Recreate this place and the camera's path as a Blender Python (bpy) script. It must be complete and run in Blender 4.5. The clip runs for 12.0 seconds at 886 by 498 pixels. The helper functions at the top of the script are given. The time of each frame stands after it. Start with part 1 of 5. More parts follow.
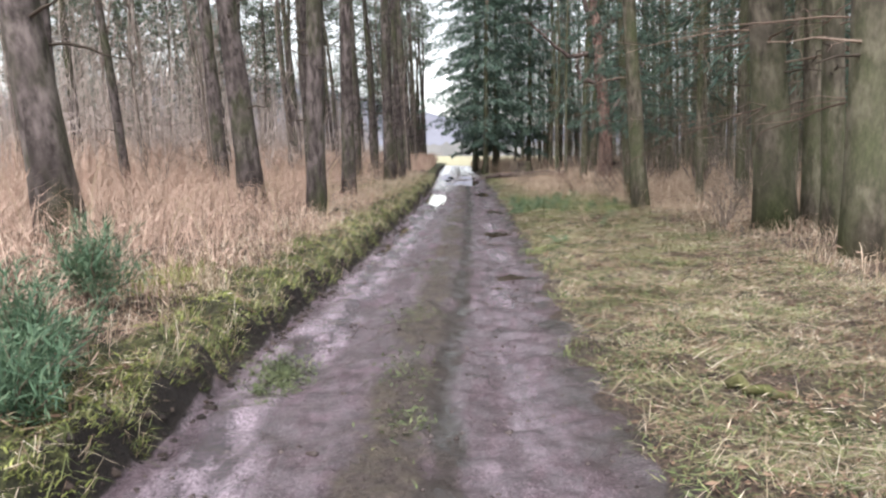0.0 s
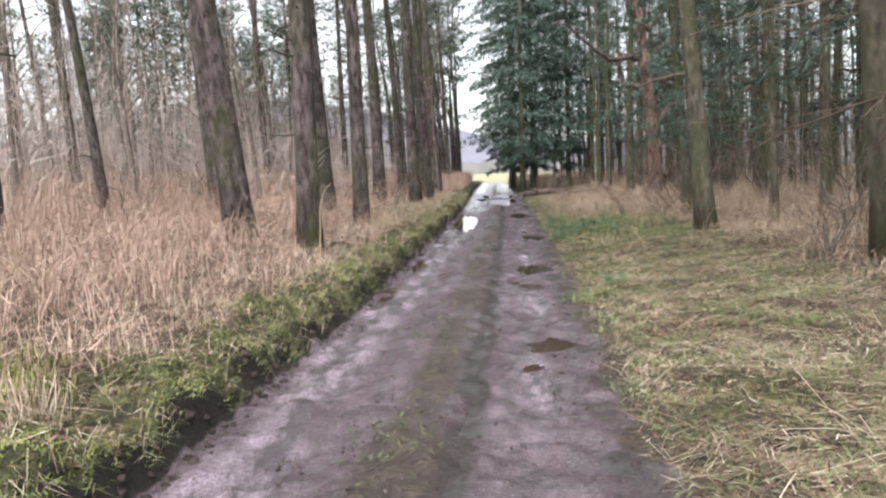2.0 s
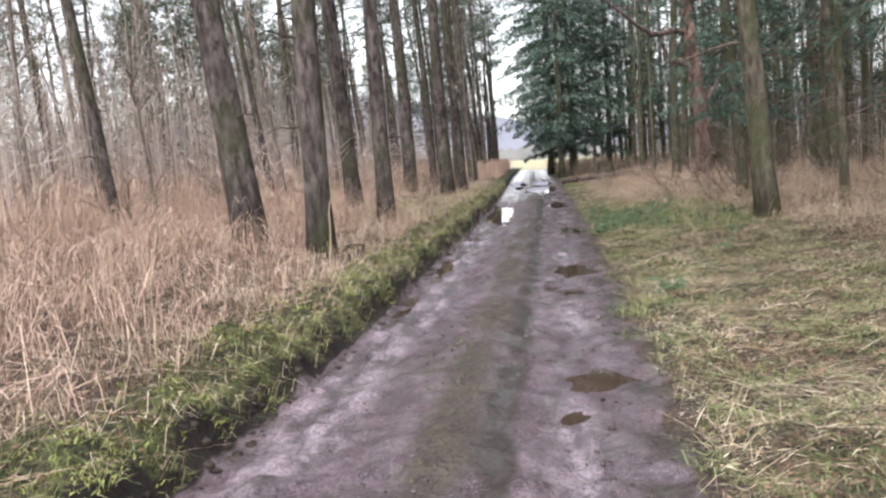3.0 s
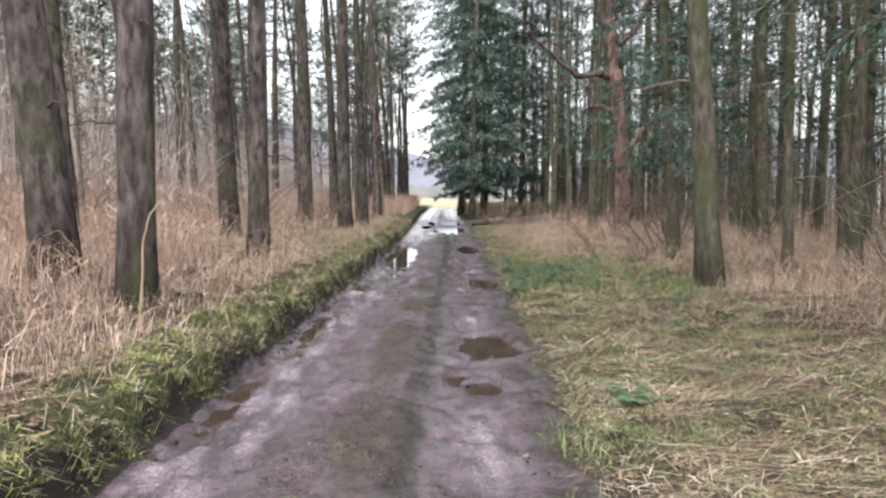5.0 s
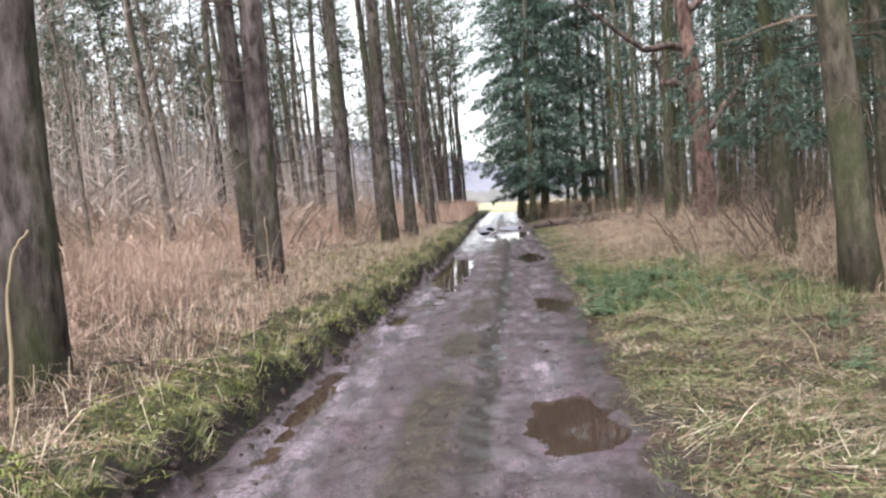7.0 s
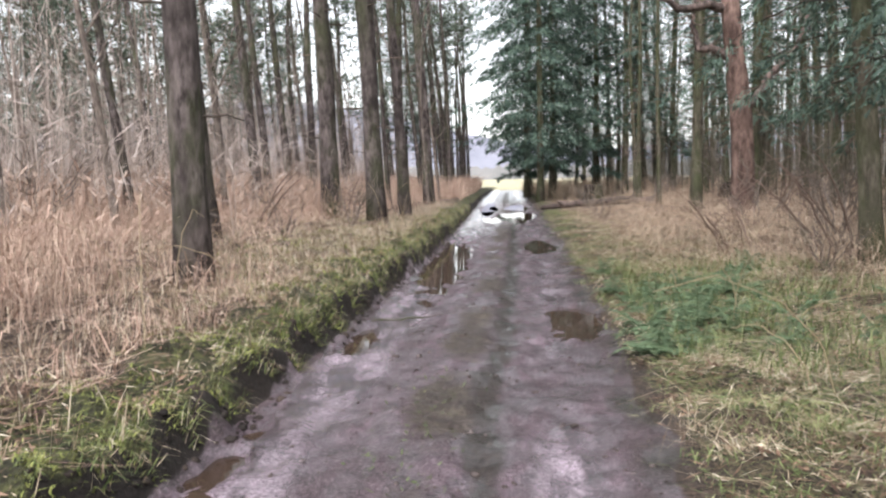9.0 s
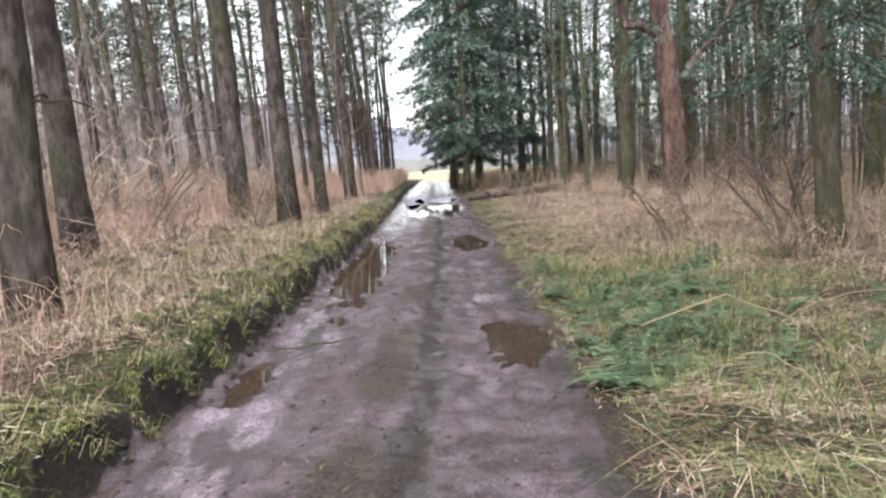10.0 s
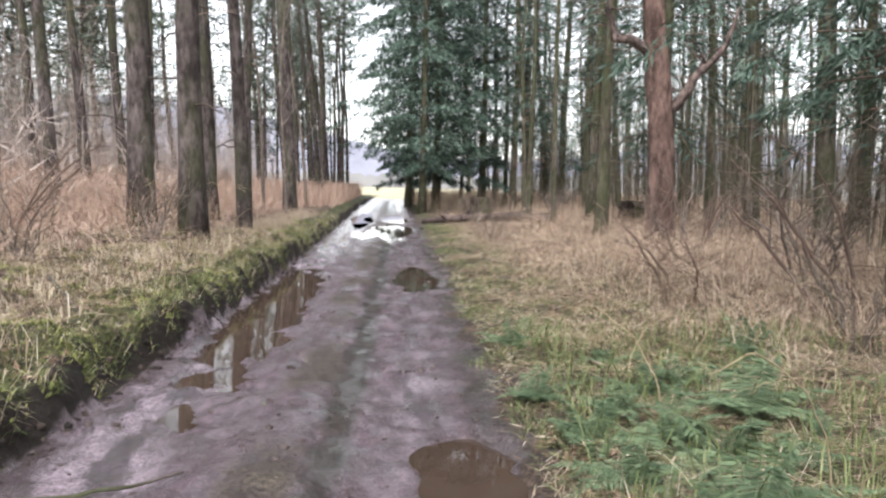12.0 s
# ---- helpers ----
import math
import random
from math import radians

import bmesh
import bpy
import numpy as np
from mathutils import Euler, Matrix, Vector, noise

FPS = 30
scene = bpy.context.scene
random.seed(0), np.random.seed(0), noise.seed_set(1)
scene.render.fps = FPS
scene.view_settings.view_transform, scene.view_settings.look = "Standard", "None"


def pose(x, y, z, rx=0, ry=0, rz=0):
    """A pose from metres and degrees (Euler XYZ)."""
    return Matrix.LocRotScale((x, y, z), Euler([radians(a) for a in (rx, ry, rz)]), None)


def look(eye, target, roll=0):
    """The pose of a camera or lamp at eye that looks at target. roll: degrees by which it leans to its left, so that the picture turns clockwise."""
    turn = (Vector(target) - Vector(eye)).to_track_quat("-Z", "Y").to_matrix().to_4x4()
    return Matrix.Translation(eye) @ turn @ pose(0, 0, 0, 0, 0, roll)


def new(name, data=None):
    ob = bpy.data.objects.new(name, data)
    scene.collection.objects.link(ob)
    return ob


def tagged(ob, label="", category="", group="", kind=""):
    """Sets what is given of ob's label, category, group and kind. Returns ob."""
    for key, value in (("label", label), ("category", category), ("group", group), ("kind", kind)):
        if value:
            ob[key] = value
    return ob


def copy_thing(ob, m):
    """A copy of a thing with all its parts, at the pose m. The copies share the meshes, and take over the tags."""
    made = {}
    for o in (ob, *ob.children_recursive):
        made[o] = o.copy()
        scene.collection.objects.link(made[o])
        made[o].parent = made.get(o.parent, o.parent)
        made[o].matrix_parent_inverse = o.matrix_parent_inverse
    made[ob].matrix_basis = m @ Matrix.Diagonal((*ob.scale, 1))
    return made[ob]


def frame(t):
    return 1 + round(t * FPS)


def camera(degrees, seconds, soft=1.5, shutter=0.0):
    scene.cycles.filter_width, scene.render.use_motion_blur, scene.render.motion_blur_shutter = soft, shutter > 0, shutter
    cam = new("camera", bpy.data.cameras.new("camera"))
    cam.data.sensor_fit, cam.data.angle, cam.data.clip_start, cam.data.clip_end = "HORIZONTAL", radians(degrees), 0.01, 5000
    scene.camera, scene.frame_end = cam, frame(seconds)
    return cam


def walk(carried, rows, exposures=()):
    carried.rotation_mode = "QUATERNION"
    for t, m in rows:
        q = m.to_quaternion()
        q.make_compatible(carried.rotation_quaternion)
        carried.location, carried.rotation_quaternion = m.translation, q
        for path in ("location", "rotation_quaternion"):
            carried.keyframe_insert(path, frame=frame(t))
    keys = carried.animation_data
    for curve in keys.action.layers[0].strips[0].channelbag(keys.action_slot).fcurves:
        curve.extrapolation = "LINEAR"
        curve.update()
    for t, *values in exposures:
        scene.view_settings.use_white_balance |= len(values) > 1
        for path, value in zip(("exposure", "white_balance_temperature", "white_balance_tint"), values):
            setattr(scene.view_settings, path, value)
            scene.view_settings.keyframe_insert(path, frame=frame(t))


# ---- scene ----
cam = camera(62.6, 12.0, soft=2.4)
EXPOSURES = [(0.0, 1.97), (4.0, 1.98), (7.5, 2.13), (10.0, 2.18), (12.0, 2.26)]
METRES, EYE, TILT, LEAN, TURN = 16.0, 1.5, -7.5, 0.0, 0.0
ROWS = [
    (0.0, 0.0, 0.0, 0.0, 0.0, 0.0, -0.0),
    (0.5, 0.0063, 0.0429, 0.0046, 2.07, 0.59, 1.9),
    (1.0, 0.0095, 0.0849, 0.0095, 0.96, -1.34, 1.49),
    (1.5, 0.0156, 0.1259, 0.0151, 1.7, 0.85, 2.49),
    (2.0, 0.0176, 0.169, 0.0213, 3.23, 1.46, 1.38),
    (2.5, 0.021, 0.2083, 0.0274, 0.32, 0.26, 4.41),
    (3.0, 0.0249, 0.2497, 0.0338, 6.46, 0.67, 2.83),
    (3.5, 0.0255, 0.2902, 0.0389, 0.75, -0.23, 1.42),
    (5.5, 0.0328, 0.4548, 0.057, -0.54, 4.65, -1.63),
    (6.0, 0.0358, 0.4969, 0.061, 5.26, 5.26, 0.77),
    (6.5, 0.0355, 0.536, 0.0651, 5.68, 4.88, -1.42),
    (7.0, 0.0388, 0.5744, 0.07, 4.16, 3.83, 2.56),
    (7.5, 0.0382, 0.6149, 0.0764, 6.15, 2.46, 1.03),
    (9.5, 0.0406, 0.7784, 0.0977, 2.76, 1.58, 0.62),
    (10.0, 0.0436, 0.8207, 0.102, -1.19, 1.11, 3.2),
    (10.5, 0.0484, 0.8617, 0.1079, -2.42, 4.29, 0.83),
    (11.0, 0.0511, 0.9025, 0.1122, -5.2, 2.21, -0.21),
    (11.5, 0.0591, 0.9438, 0.1175, -5.64, 2.46, 4.04),
    (12.0, 0.0594, 0.9875, 0.1229, -5.04, 2.55, -0.91),
]
walk(cam, [(t, pose(0, 0, EYE, TILT, LEAN, TURN) @ pose(METRES * x, METRES * y, METRES * z, 90 + pitch, roll, yaw)) for t, x, y, z, yaw, pitch, roll in ROWS], EXPOSURES)

# ---- light ----
world = bpy.data.worlds.new("overcast_sky")
scene.world = world
world.use_nodes = True
wn = world.node_tree
sky = wn.nodes.new("ShaderNodeTexSky")
sky.sky_type, sky.sun_disc = "NISHITA", False
sky.sun_elevation, sky.sun_rotation = radians(58), radians(-162)
sky.air_density, sky.dust_density, sky.ozone_density = 1.0, 1.0, 1.0
grey = wn.nodes.new("ShaderNodeHueSaturation")
grey.inputs["Saturation"].default_value = 0.22
wn.links.new(sky.outputs[0], grey.inputs["Color"])
wn.links.new(grey.outputs[0], wn.nodes["Background"].inputs[0])
wn.nodes["Background"].inputs[1].default_value = 0.09

sun = new("sun", bpy.data.lights.new("sun", "SUN"))
sun.data.energy, sun.data.angle, sun.data.color = 1.5, radians(60), (1.0, 0.92, 0.955)
sun.matrix_world = look((-6, -19, 32), (0, 0, 0))

# ---- materials ----
rng = np.random.default_rng(11)


class Mat:
    """A node material under construction."""

    def __init__(self, name, world_space=False):
        self.m = bpy.data.materials.new(name)
        self.m.use_nodes = True
        self.t = self.m.node_tree
        self.b = self.t.nodes["Principled BSDF"]
        if world_space:
            self.co = self.t.nodes.new("ShaderNodeNewGeometry").outputs["Position"]
        else:
            self.co = self.t.nodes.new("ShaderNodeTexCoord").outputs["Object"]

    def put(self, value, socket):
        if isinstance(value, bpy.types.NodeSocket):
            self.t.links.new(value, socket)
        else:
            socket.default_value = value

    def noise(self, scale, detail=4, stretch=(1, 1, 1), rough=0.6):
        mp = self.t.nodes.new("ShaderNodeMapping")
        mp.inputs["Scale"].default_value = stretch
        self.t.links.new(self.co, mp.inputs["Vector"])
        n = self.t.nodes.new("ShaderNodeTexNoise")
        n.inputs["Scale"].default_value, n.inputs["Detail"].default_value = scale, detail
        n.inputs["Roughness"].default_value = rough
        self.t.links.new(mp.outputs[0], n.inputs["Vector"])
        return n.outputs[0]

    def ramp(self, fac, stops):
        r = self.t.nodes.new("ShaderNodeValToRGB")
        els = r.color_ramp.elements
        while len(els) < len(stops):
            els.new(0.5)
        for e, (p, c) in zip(els, stops):
            e.position = p
            e.color = (*c, 1) if isinstance(c, tuple) else (c, c, c, 1)
        self.t.links.new(fac, r.inputs[0])
        return r.outputs[0]

    def mix(self, fac, a, b, how="MIX"):
        n = self.t.nodes.new("ShaderNodeMix")
        n.data_type, n.blend_type = "RGBA", how
        for v, s in ((fac, n.inputs[0]), (a, n.inputs[6]), (b, n.inputs[7])):
            if isinstance(v, tuple):
                v = (*v, 1)
            self.put(v, s)
        return n.outputs[2]

    def attr(self, name):
        n = self.t.nodes.new("ShaderNodeAttribute")
        n.attribute_name = name
        return n.outputs["Fac"]

    def math(self, how, a, b):
        n = self.t.nodes.new("ShaderNodeMath")
        n.operation, n.use_clamp = how, how != "ADD"
        self.put(a, n.inputs[0])
        self.put(b, n.inputs[1])
        return n.outputs[0]

    def island(self):
        return self.t.nodes.new("ShaderNodeNewGeometry").outputs["Random Per Island"]

    def each(self):
        return self.t.nodes.new("ShaderNodeObjectInfo").outputs["Random"]

    def bump(self, height, strength, distance):
        n = self.t.nodes.new("ShaderNodeBump")
        n.inputs["Strength"].default_value, n.inputs["Distance"].default_value = strength, distance
        self.t.links.new(height, n.inputs["Height"])
        if self.b.inputs["Normal"].is_linked:
            self.t.links.new(self.b.inputs["Normal"].links[0].from_socket, n.inputs["Normal"])
        self.t.links.new(n.outputs[0], self.b.inputs["Normal"])

    def done(self, color, rough=0.8, spec=0.4):
        self.put((*color, 1) if isinstance(color, tuple) else color, self.b.inputs["Base Color"])
        self.put(rough, self.b.inputs["Roughness"])
        self.put(spec, self.b.inputs["Specular IOR Level"])
        return self.m


def ground_material():
    k = Mat("forest_ground", True)
    fine, mid, big = k.noise(38, 5), k.noise(7, 5), k.noise(0.9, 3)
    litter = k.mix(k.ramp(mid, [(0.4, 0.0), (0.6, 1.0)]),
                   k.ramp(fine, [(0.38, (0.018, 0.013, 0.009)), (0.66, (0.1, 0.07, 0.05))]),
                   k.ramp(fine, [(0.38, (0.04, 0.028, 0.02)), (0.66, (0.22, 0.158, 0.112))]))
    moss = k.mix(k.ramp(mid, [(0.42, 0.0), (0.58, 1.0)]),
                 k.ramp(fine, [(0.38, (0.012, 0.013, 0.007)), (0.66, (0.06, 0.066, 0.026))]),
                 k.ramp(fine, [(0.38, (0.032, 0.036, 0.014)), (0.66, (0.16, 0.175, 0.062))]))
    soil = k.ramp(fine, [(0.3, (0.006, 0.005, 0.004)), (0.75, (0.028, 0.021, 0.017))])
    wet = k.ramp(k.noise(2.2, 6, (1, 0.35, 1)), [(0.35, 0.0), (0.62, 1.0)])
    mud = k.mix(wet,
                k.ramp(fine, [(0.33, (0.018, 0.013, 0.0145)), (0.66, (0.145, 0.108, 0.122))]),
                k.ramp(mid, [(0.36, (0.06, 0.045, 0.053)), (0.62, (0.26, 0.204, 0.235))]))
    grit = k.ramp(k.noise(85, 3), [(0.57, 0.0), (0.63, 1.0)])
    peb = k.ramp(k.noise(60, 3, (1, 0.8, 1)), [(0.36, 1.0), (0.43, 0.0)])
    cast = k.ramp(k.noise(1.4, 5, (1, 0.5, 1)), [(0.38, 0.0), (0.6, 1.0)])
    mud = k.mix(k.math("MULTIPLY", cast, 0.5), mud, k.ramp(fine, [(0.3, (0.03, 0.024, 0.024)), (0.7, (0.09, 0.073, 0.074))]))
    mud = k.mix(k.math("MULTIPLY", grit, 0.8), mud, (0.36, 0.3, 0.32))
    mud = k.mix(k.math("MULTIPLY", peb, 0.75), mud, (0.028, 0.021, 0.022))
    strip = k.mix(k.ramp(mid, [(0.42, 0.0), (0.62, 1.0)]),
                  k.ramp(fine, [(0.35, (0.026, 0.02, 0.018)), (0.65, (0.11, 0.087, 0.078))]),
                  k.ramp(fine, [(0.35, (0.044, 0.036, 0.028)), (0.65, (0.15, 0.125, 0.095))]))
    field = k.mix(k.ramp(k.noise(0.05, 3, (1, 4, 1)), [(0.4, 0.0), (0.6, 1.0)]), (0.34, 0.33, 0.2), (0.42, 0.4, 0.265))

    def patchy(name, width=0.18):
        a = k.math("ADD", k.attr(name), k.math("MULTIPLY", mid, 0.5))
        return k.ramp(a, [(0.75 - width, 0.0), (0.75 + width, 1.0)])
    c = k.mix(patchy("moss"), litter, moss)
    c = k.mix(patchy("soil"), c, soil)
    # pale tone paints the sky's reflection in the wet ruts into the silt colour
    silt_glint = k.mix(k.ramp(k.noise(5, 6, (1, 0.3, 1)), [(0.42, 0.0), (0.58, 1.0)]), (0.1, 0.081, 0.091), (0.39, 0.333, 0.375))
    silt_glint = k.mix(1.0, silt_glint, k.ramp(fine, [(0.36, 0.6), (0.6, 1.15)]), "MULTIPLY")
    silt_glint = k.mix(k.math("MULTIPLY", peb, 0.6), silt_glint, (0.03, 0.023, 0.025))
    mud = k.mix(patchy("wet", 0.2), mud, silt_glint)
    mud = k.mix(1.0, mud, (1.04, 0.985, 1.01), "MULTIPLY")
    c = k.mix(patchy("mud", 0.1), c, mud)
    c = k.mix(patchy("strip", 0.12), c, strip)
    c = k.mix(patchy("tread", 0.15), c, k.ramp(fine, [(0.3, (0.022, 0.018, 0.016)), (0.7, (0.075, 0.06, 0.052))]))
    c = k.mix(k.attr("field"), c, field)
    c = k.mix(k.ramp(big, [(0.3, 0.25), (0.7, 0.0)]), c, (0.04, 0.03, 0.02))
    dry = k.mix(wet, (0.6, 0.6, 0.6), (0.33, 0.33, 0.33))
    dry = k.mix(patchy("wet", 0.12), dry, (0.12, 0.12, 0.12))
    r = k.mix(patchy("mud", 0.1), (0.9, 0.9, 0.9), dry)
    sheen = k.ramp(k.noise(4.2, 5, (1, 0.4, 1)), [(0.43, 0.05), (0.5, 1.0)])
    sheen = k.mix(patchy("strip", 0.2), sheen, (0.04, 0.04, 0.04))
    film = k.mix(patchy("wet", 0.14), sheen, (1.0, 1.0, 1.0))
    k.put(k.mix(patchy("mud", 0.1), (0.0, 0.0, 0.0), film), k.b.inputs["Coat Weight"])
    k.b.inputs["Coat Roughness"].default_value, k.b.inputs["Coat IOR"].default_value = 0.24, 1.6
    ripple = k.t.nodes.new("ShaderNodeBump")
    ripple.inputs["Strength"].default_value, ripple.inputs["Distance"].default_value = 0.4, 0.03
    k.put(k.noise(10, 3, (1, 0.6, 1)), ripple.inputs["Height"])
    k.put(ripple.outputs[0], k.b.inputs["Coat Normal"])
    k.bump(mid, 1.0, 0.06)
    k.bump(fine, 1.0, 0.03)
    k.bump(k.noise(110, 3), 0.8, 0.01)
    return k.done(c, r, 0.45)


def bark_material(name, dark, light, moss, moss_amount, scale=6.0):
    k = Mat(name)
    plates = k.noise(scale * 1.6, 5, (1, 1, 0.38))
    fine = k.noise(scale * 7, 4, (1, 1, 0.35))
    c = k.mix(fine, k.ramp(plates, [(0.38, dark), (0.6, light)]), k.ramp(plates, [(0.36, tuple(v * 0.45 for v in dark)), (0.66, light)]))
    blotch = k.ramp(k.noise(scale * 0.45, 4, (1, 1, 0.6)), [(0.38, 1.0), (0.6, 0.0)])
    c = k.mix(k.math("MULTIPLY", blotch, 0.7), c, tuple(v * 0.8 for v in dark))
    tone = k.ramp(k.each(), [(0.0, 0.8), (1.0, 1.15)])
    c = k.mix(1.0, c, tone, "MULTIPLY")
    growth = k.math("ADD", k.noise(1.3, 4, (1, 1, 0.4)), moss_amount - 0.5)
    c = k.mix(k.ramp(growth, [(0.42, 0.0), (0.66, 1.0)]), c, k.ramp(fine, [(0.3, tuple(v * 0.5 for v in moss)), (0.7, moss)]))
    k.bump(plates, 0.9, 0.03)
    k.bump(fine, 0.5, 0.008)
    return k.done(c, 0.9, 0.2)


def blade_material(name, stops, rough=0.75, clump=0.0):
    """Blades that vary one by one and, by the share clump, patch by patch."""
    k = Mat(name, True)
    fac = k.island()
    if clump:
        patch = k.ramp(k.noise(3.2, 5), [(0.32, 0.0), (0.68, 1.0)])
        fac = k.math("ADD", k.math("MULTIPLY", fac, 1 - clump), k.math("MULTIPLY", patch, clump))
    c = k.ramp(fac, stops)
    c = k.mix(k.ramp(k.noise(1.2, 3), [(0.3, 0.35), (0.7, 0.0)]), c, tuple(v * 0.5 for v in stops[0][1]))
    return k.done(c, rough, 0.25)


def water_material():
    k = Mat("muddy_water", True)
    c = k.ramp(k.noise(1.5, 3), [(0.3, (0.04, 0.027, 0.02)), (0.7, (0.066, 0.046, 0.034))])
    k.bump(k.noise(9, 2), 0.03, 0.01)
    k.b.inputs["IOR"].default_value = 1.33
    return k.done(c, 0.015, 0.5)


GROUND = ground_material()
WATER = water_material()
BARK_PINE = bark_material("pine_bark", (0.045, 0.037, 0.034), (0.19, 0.16, 0.15), (0.085, 0.1, 0.045), 0.47)
BARK_SPRUCE = bark_material("mossy_spruce_bark", (0.08, 0.069, 0.054), (0.235, 0.205, 0.16), (0.105, 0.122, 0.06), 0.54)
BARK_RED = bark_material("red_pine_bark", (0.085, 0.055, 0.046), (0.29, 0.198, 0.163), (0.1, 0.12, 0.05), 0.2, 4.0)
BARK_LIMB = bark_material("weathered_limb_bark", (0.065, 0.052, 0.047), (0.23, 0.175, 0.152), (0.1, 0.11, 0.06), 0.3, 6.0)
# thin bark is paled: distance haze over the far bare trees, put into colour
BARK_THIN = bark_material("hazed_young_bark", (0.14, 0.115, 0.098), (0.34, 0.29, 0.245), (0.15, 0.15, 0.08), 0.36, 10.0)
TWIG = blade_material("dead_twig", [(0.0, (0.1, 0.07, 0.055)), (0.5, (0.19, 0.14, 0.11)), (1.0, (0.3, 0.23, 0.18))], 0.85)
PALE_STEM = blade_material("pale_dead_stem", [(0.0, (0.22, 0.16, 0.1)), (0.6, (0.42, 0.34, 0.22)), (1.0, (0.55, 0.47, 0.33))])
BRACKEN = blade_material("dead_bracken", [(0.0, (0.28, 0.185, 0.14)), (0.35, (0.48, 0.335, 0.26)), (0.7, (0.62, 0.465, 0.365)), (1.0, (0.74, 0.6, 0.47))])
TANGLE = blade_material("dead_tangle", [(0.0, (0.24, 0.165, 0.12)), (0.35, (0.46, 0.34, 0.245)), (0.7, (0.62, 0.49, 0.36)), (1.0, (0.78, 0.66, 0.5))])
LITTER = blade_material("brown_leaf_litter", [(0.0, (0.08, 0.05, 0.035)), (0.5, (0.19, 0.12, 0.08)), (1.0, (0.33, 0.23, 0.16))], 0.7)
STRAW = blade_material("straw", [(0.0, (0.16, 0.115, 0.07)), (0.45, (0.42, 0.34, 0.23)), (0.75, (0.66, 0.57, 0.42)), (1.0, (0.82, 0.75, 0.6))])
GRASS = blade_material("green_grass", [(0.0, (0.08, 0.105, 0.04)), (0.45, (0.155, 0.205, 0.075)), (0.75, (0.29, 0.32, 0.14)), (1.0, (0.5, 0.46, 0.29))], 0.6, 0.55)
MOSS = blade_material("moss_tufts", [(0.0, (0.06, 0.05, 0.028)), (0.3, (0.095, 0.1, 0.038)), (0.55, (0.26, 0.3, 0.09)), (0.8, (0.42, 0.46, 0.15)), (1.0, (0.52, 0.48, 0.24))], 0.9, 0.7)
LEAVES = blade_material("fallen_leaves", [(0.0, (0.2, 0.13, 0.095)), (0.5, (0.38, 0.265, 0.195)), (1.0, (0.55, 0.42, 0.32))], 0.7)
NEEDLE_SPRUCE = blade_material("spruce_needles", [(0.0, (0.045, 0.08, 0.064)), (0.6, (0.09, 0.145, 0.11)), (1.0, (0.15, 0.215, 0.155))], 0.6)
NEEDLE_PINE = blade_material("pine_needles", [(0.0, (0.07, 0.1, 0.075)), (0.6, (0.125, 0.165, 0.12)), (1.0, (0.2, 0.235, 0.17))], 0.6)
SAPLING = blade_material("grey_sapling", [(0.0, (0.31, 0.255, 0.225)), (0.5, (0.47, 0.4, 0.35)), (1.0, (0.62, 0.54, 0.485))], 0.9)
POLE = blade_material("dim_pole", [(0.0, (0.07, 0.065, 0.045)), (0.5, (0.13, 0.12, 0.085)), (1.0, (0.22, 0.195, 0.15))], 0.9)
LEAFY = blade_material("low_green_leaves", [(0.0, (0.045, 0.06, 0.03)), (0.5, (0.09, 0.112, 0.053)), (0.8, (0.145, 0.175, 0.078)), (1.0, (0.24, 0.24, 0.12))], 0.6, 0.5)
DARK_TWIG = blade_material("dark_dead_twig", [(0.0, (0.035, 0.028, 0.022)), (0.6, (0.08, 0.064, 0.05)), (1.0, (0.14, 0.11, 0.085))], 0.85)
BROWN_STEM = blade_material("red_brown_stem", [(0.0, (0.11, 0.078, 0.062)), (0.6, (0.21, 0.152, 0.122)), (1.0, (0.3, 0.225, 0.18))], 0.8)
FERN = blade_material("fern_green", [(0.0, (0.06, 0.1, 0.055)), (0.6, (0.145, 0.215, 0.115)), (1.0, (0.31, 0.385, 0.22))], 0.6, 0.4)
BROOM = blade_material("broom_green", [(0.0, (0.05, 0.1, 0.06)), (0.6, (0.11, 0.19, 0.11)), (1.0, (0.2, 0.29, 0.17))], 0.6)


# no air is modelled: the haze before far ridges is put into their colour
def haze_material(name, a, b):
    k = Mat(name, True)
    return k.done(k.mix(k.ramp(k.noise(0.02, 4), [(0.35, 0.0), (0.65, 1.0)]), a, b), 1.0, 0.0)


HILL = haze_material("hazed_hill", (0.17, 0.18, 0.215), (0.22, 0.23, 0.265))
FAR_WOOD = haze_material("hazed_wood", (0.13, 0.135, 0.13), (0.2, 0.2, 0.19))


# ---- mesh helpers ----
class Soup:
    """Collects triangles for one mesh."""

    def __init__(self):
        self.v, self.f, self.n = [], [], 0

    def add(self, verts, tris):
        verts, tris = np.asarray(verts, float).reshape(-1, 3), np.asarray(tris, int).reshape(-1, 3)
        self.v.append(verts)
        self.f.append(tris + self.n)
        self.n += len(verts)

    def mesh(self, name, material, smooth=True):
        v, f = np.concatenate(self.v), np.concatenate(self.f)
        me = bpy.data.meshes.new(name)
        me.vertices.add(len(v))
        me.vertices.foreach_set("co", v.astype(np.float32).ravel())
        me.loops.add(f.size)
        me.loops.foreach_set("vertex_index", f.astype(np.int32).ravel())
        me.polygons.add(len(f))
        me.polygons.foreach_set("loop_start", np.arange(0, f.size, 3, dtype=np.int32))
        me.update(calc_edges=True)
        me.polygons.foreach_set("use_smooth", np.full(len(f), smooth))
        me.materials.append(material)
        return me


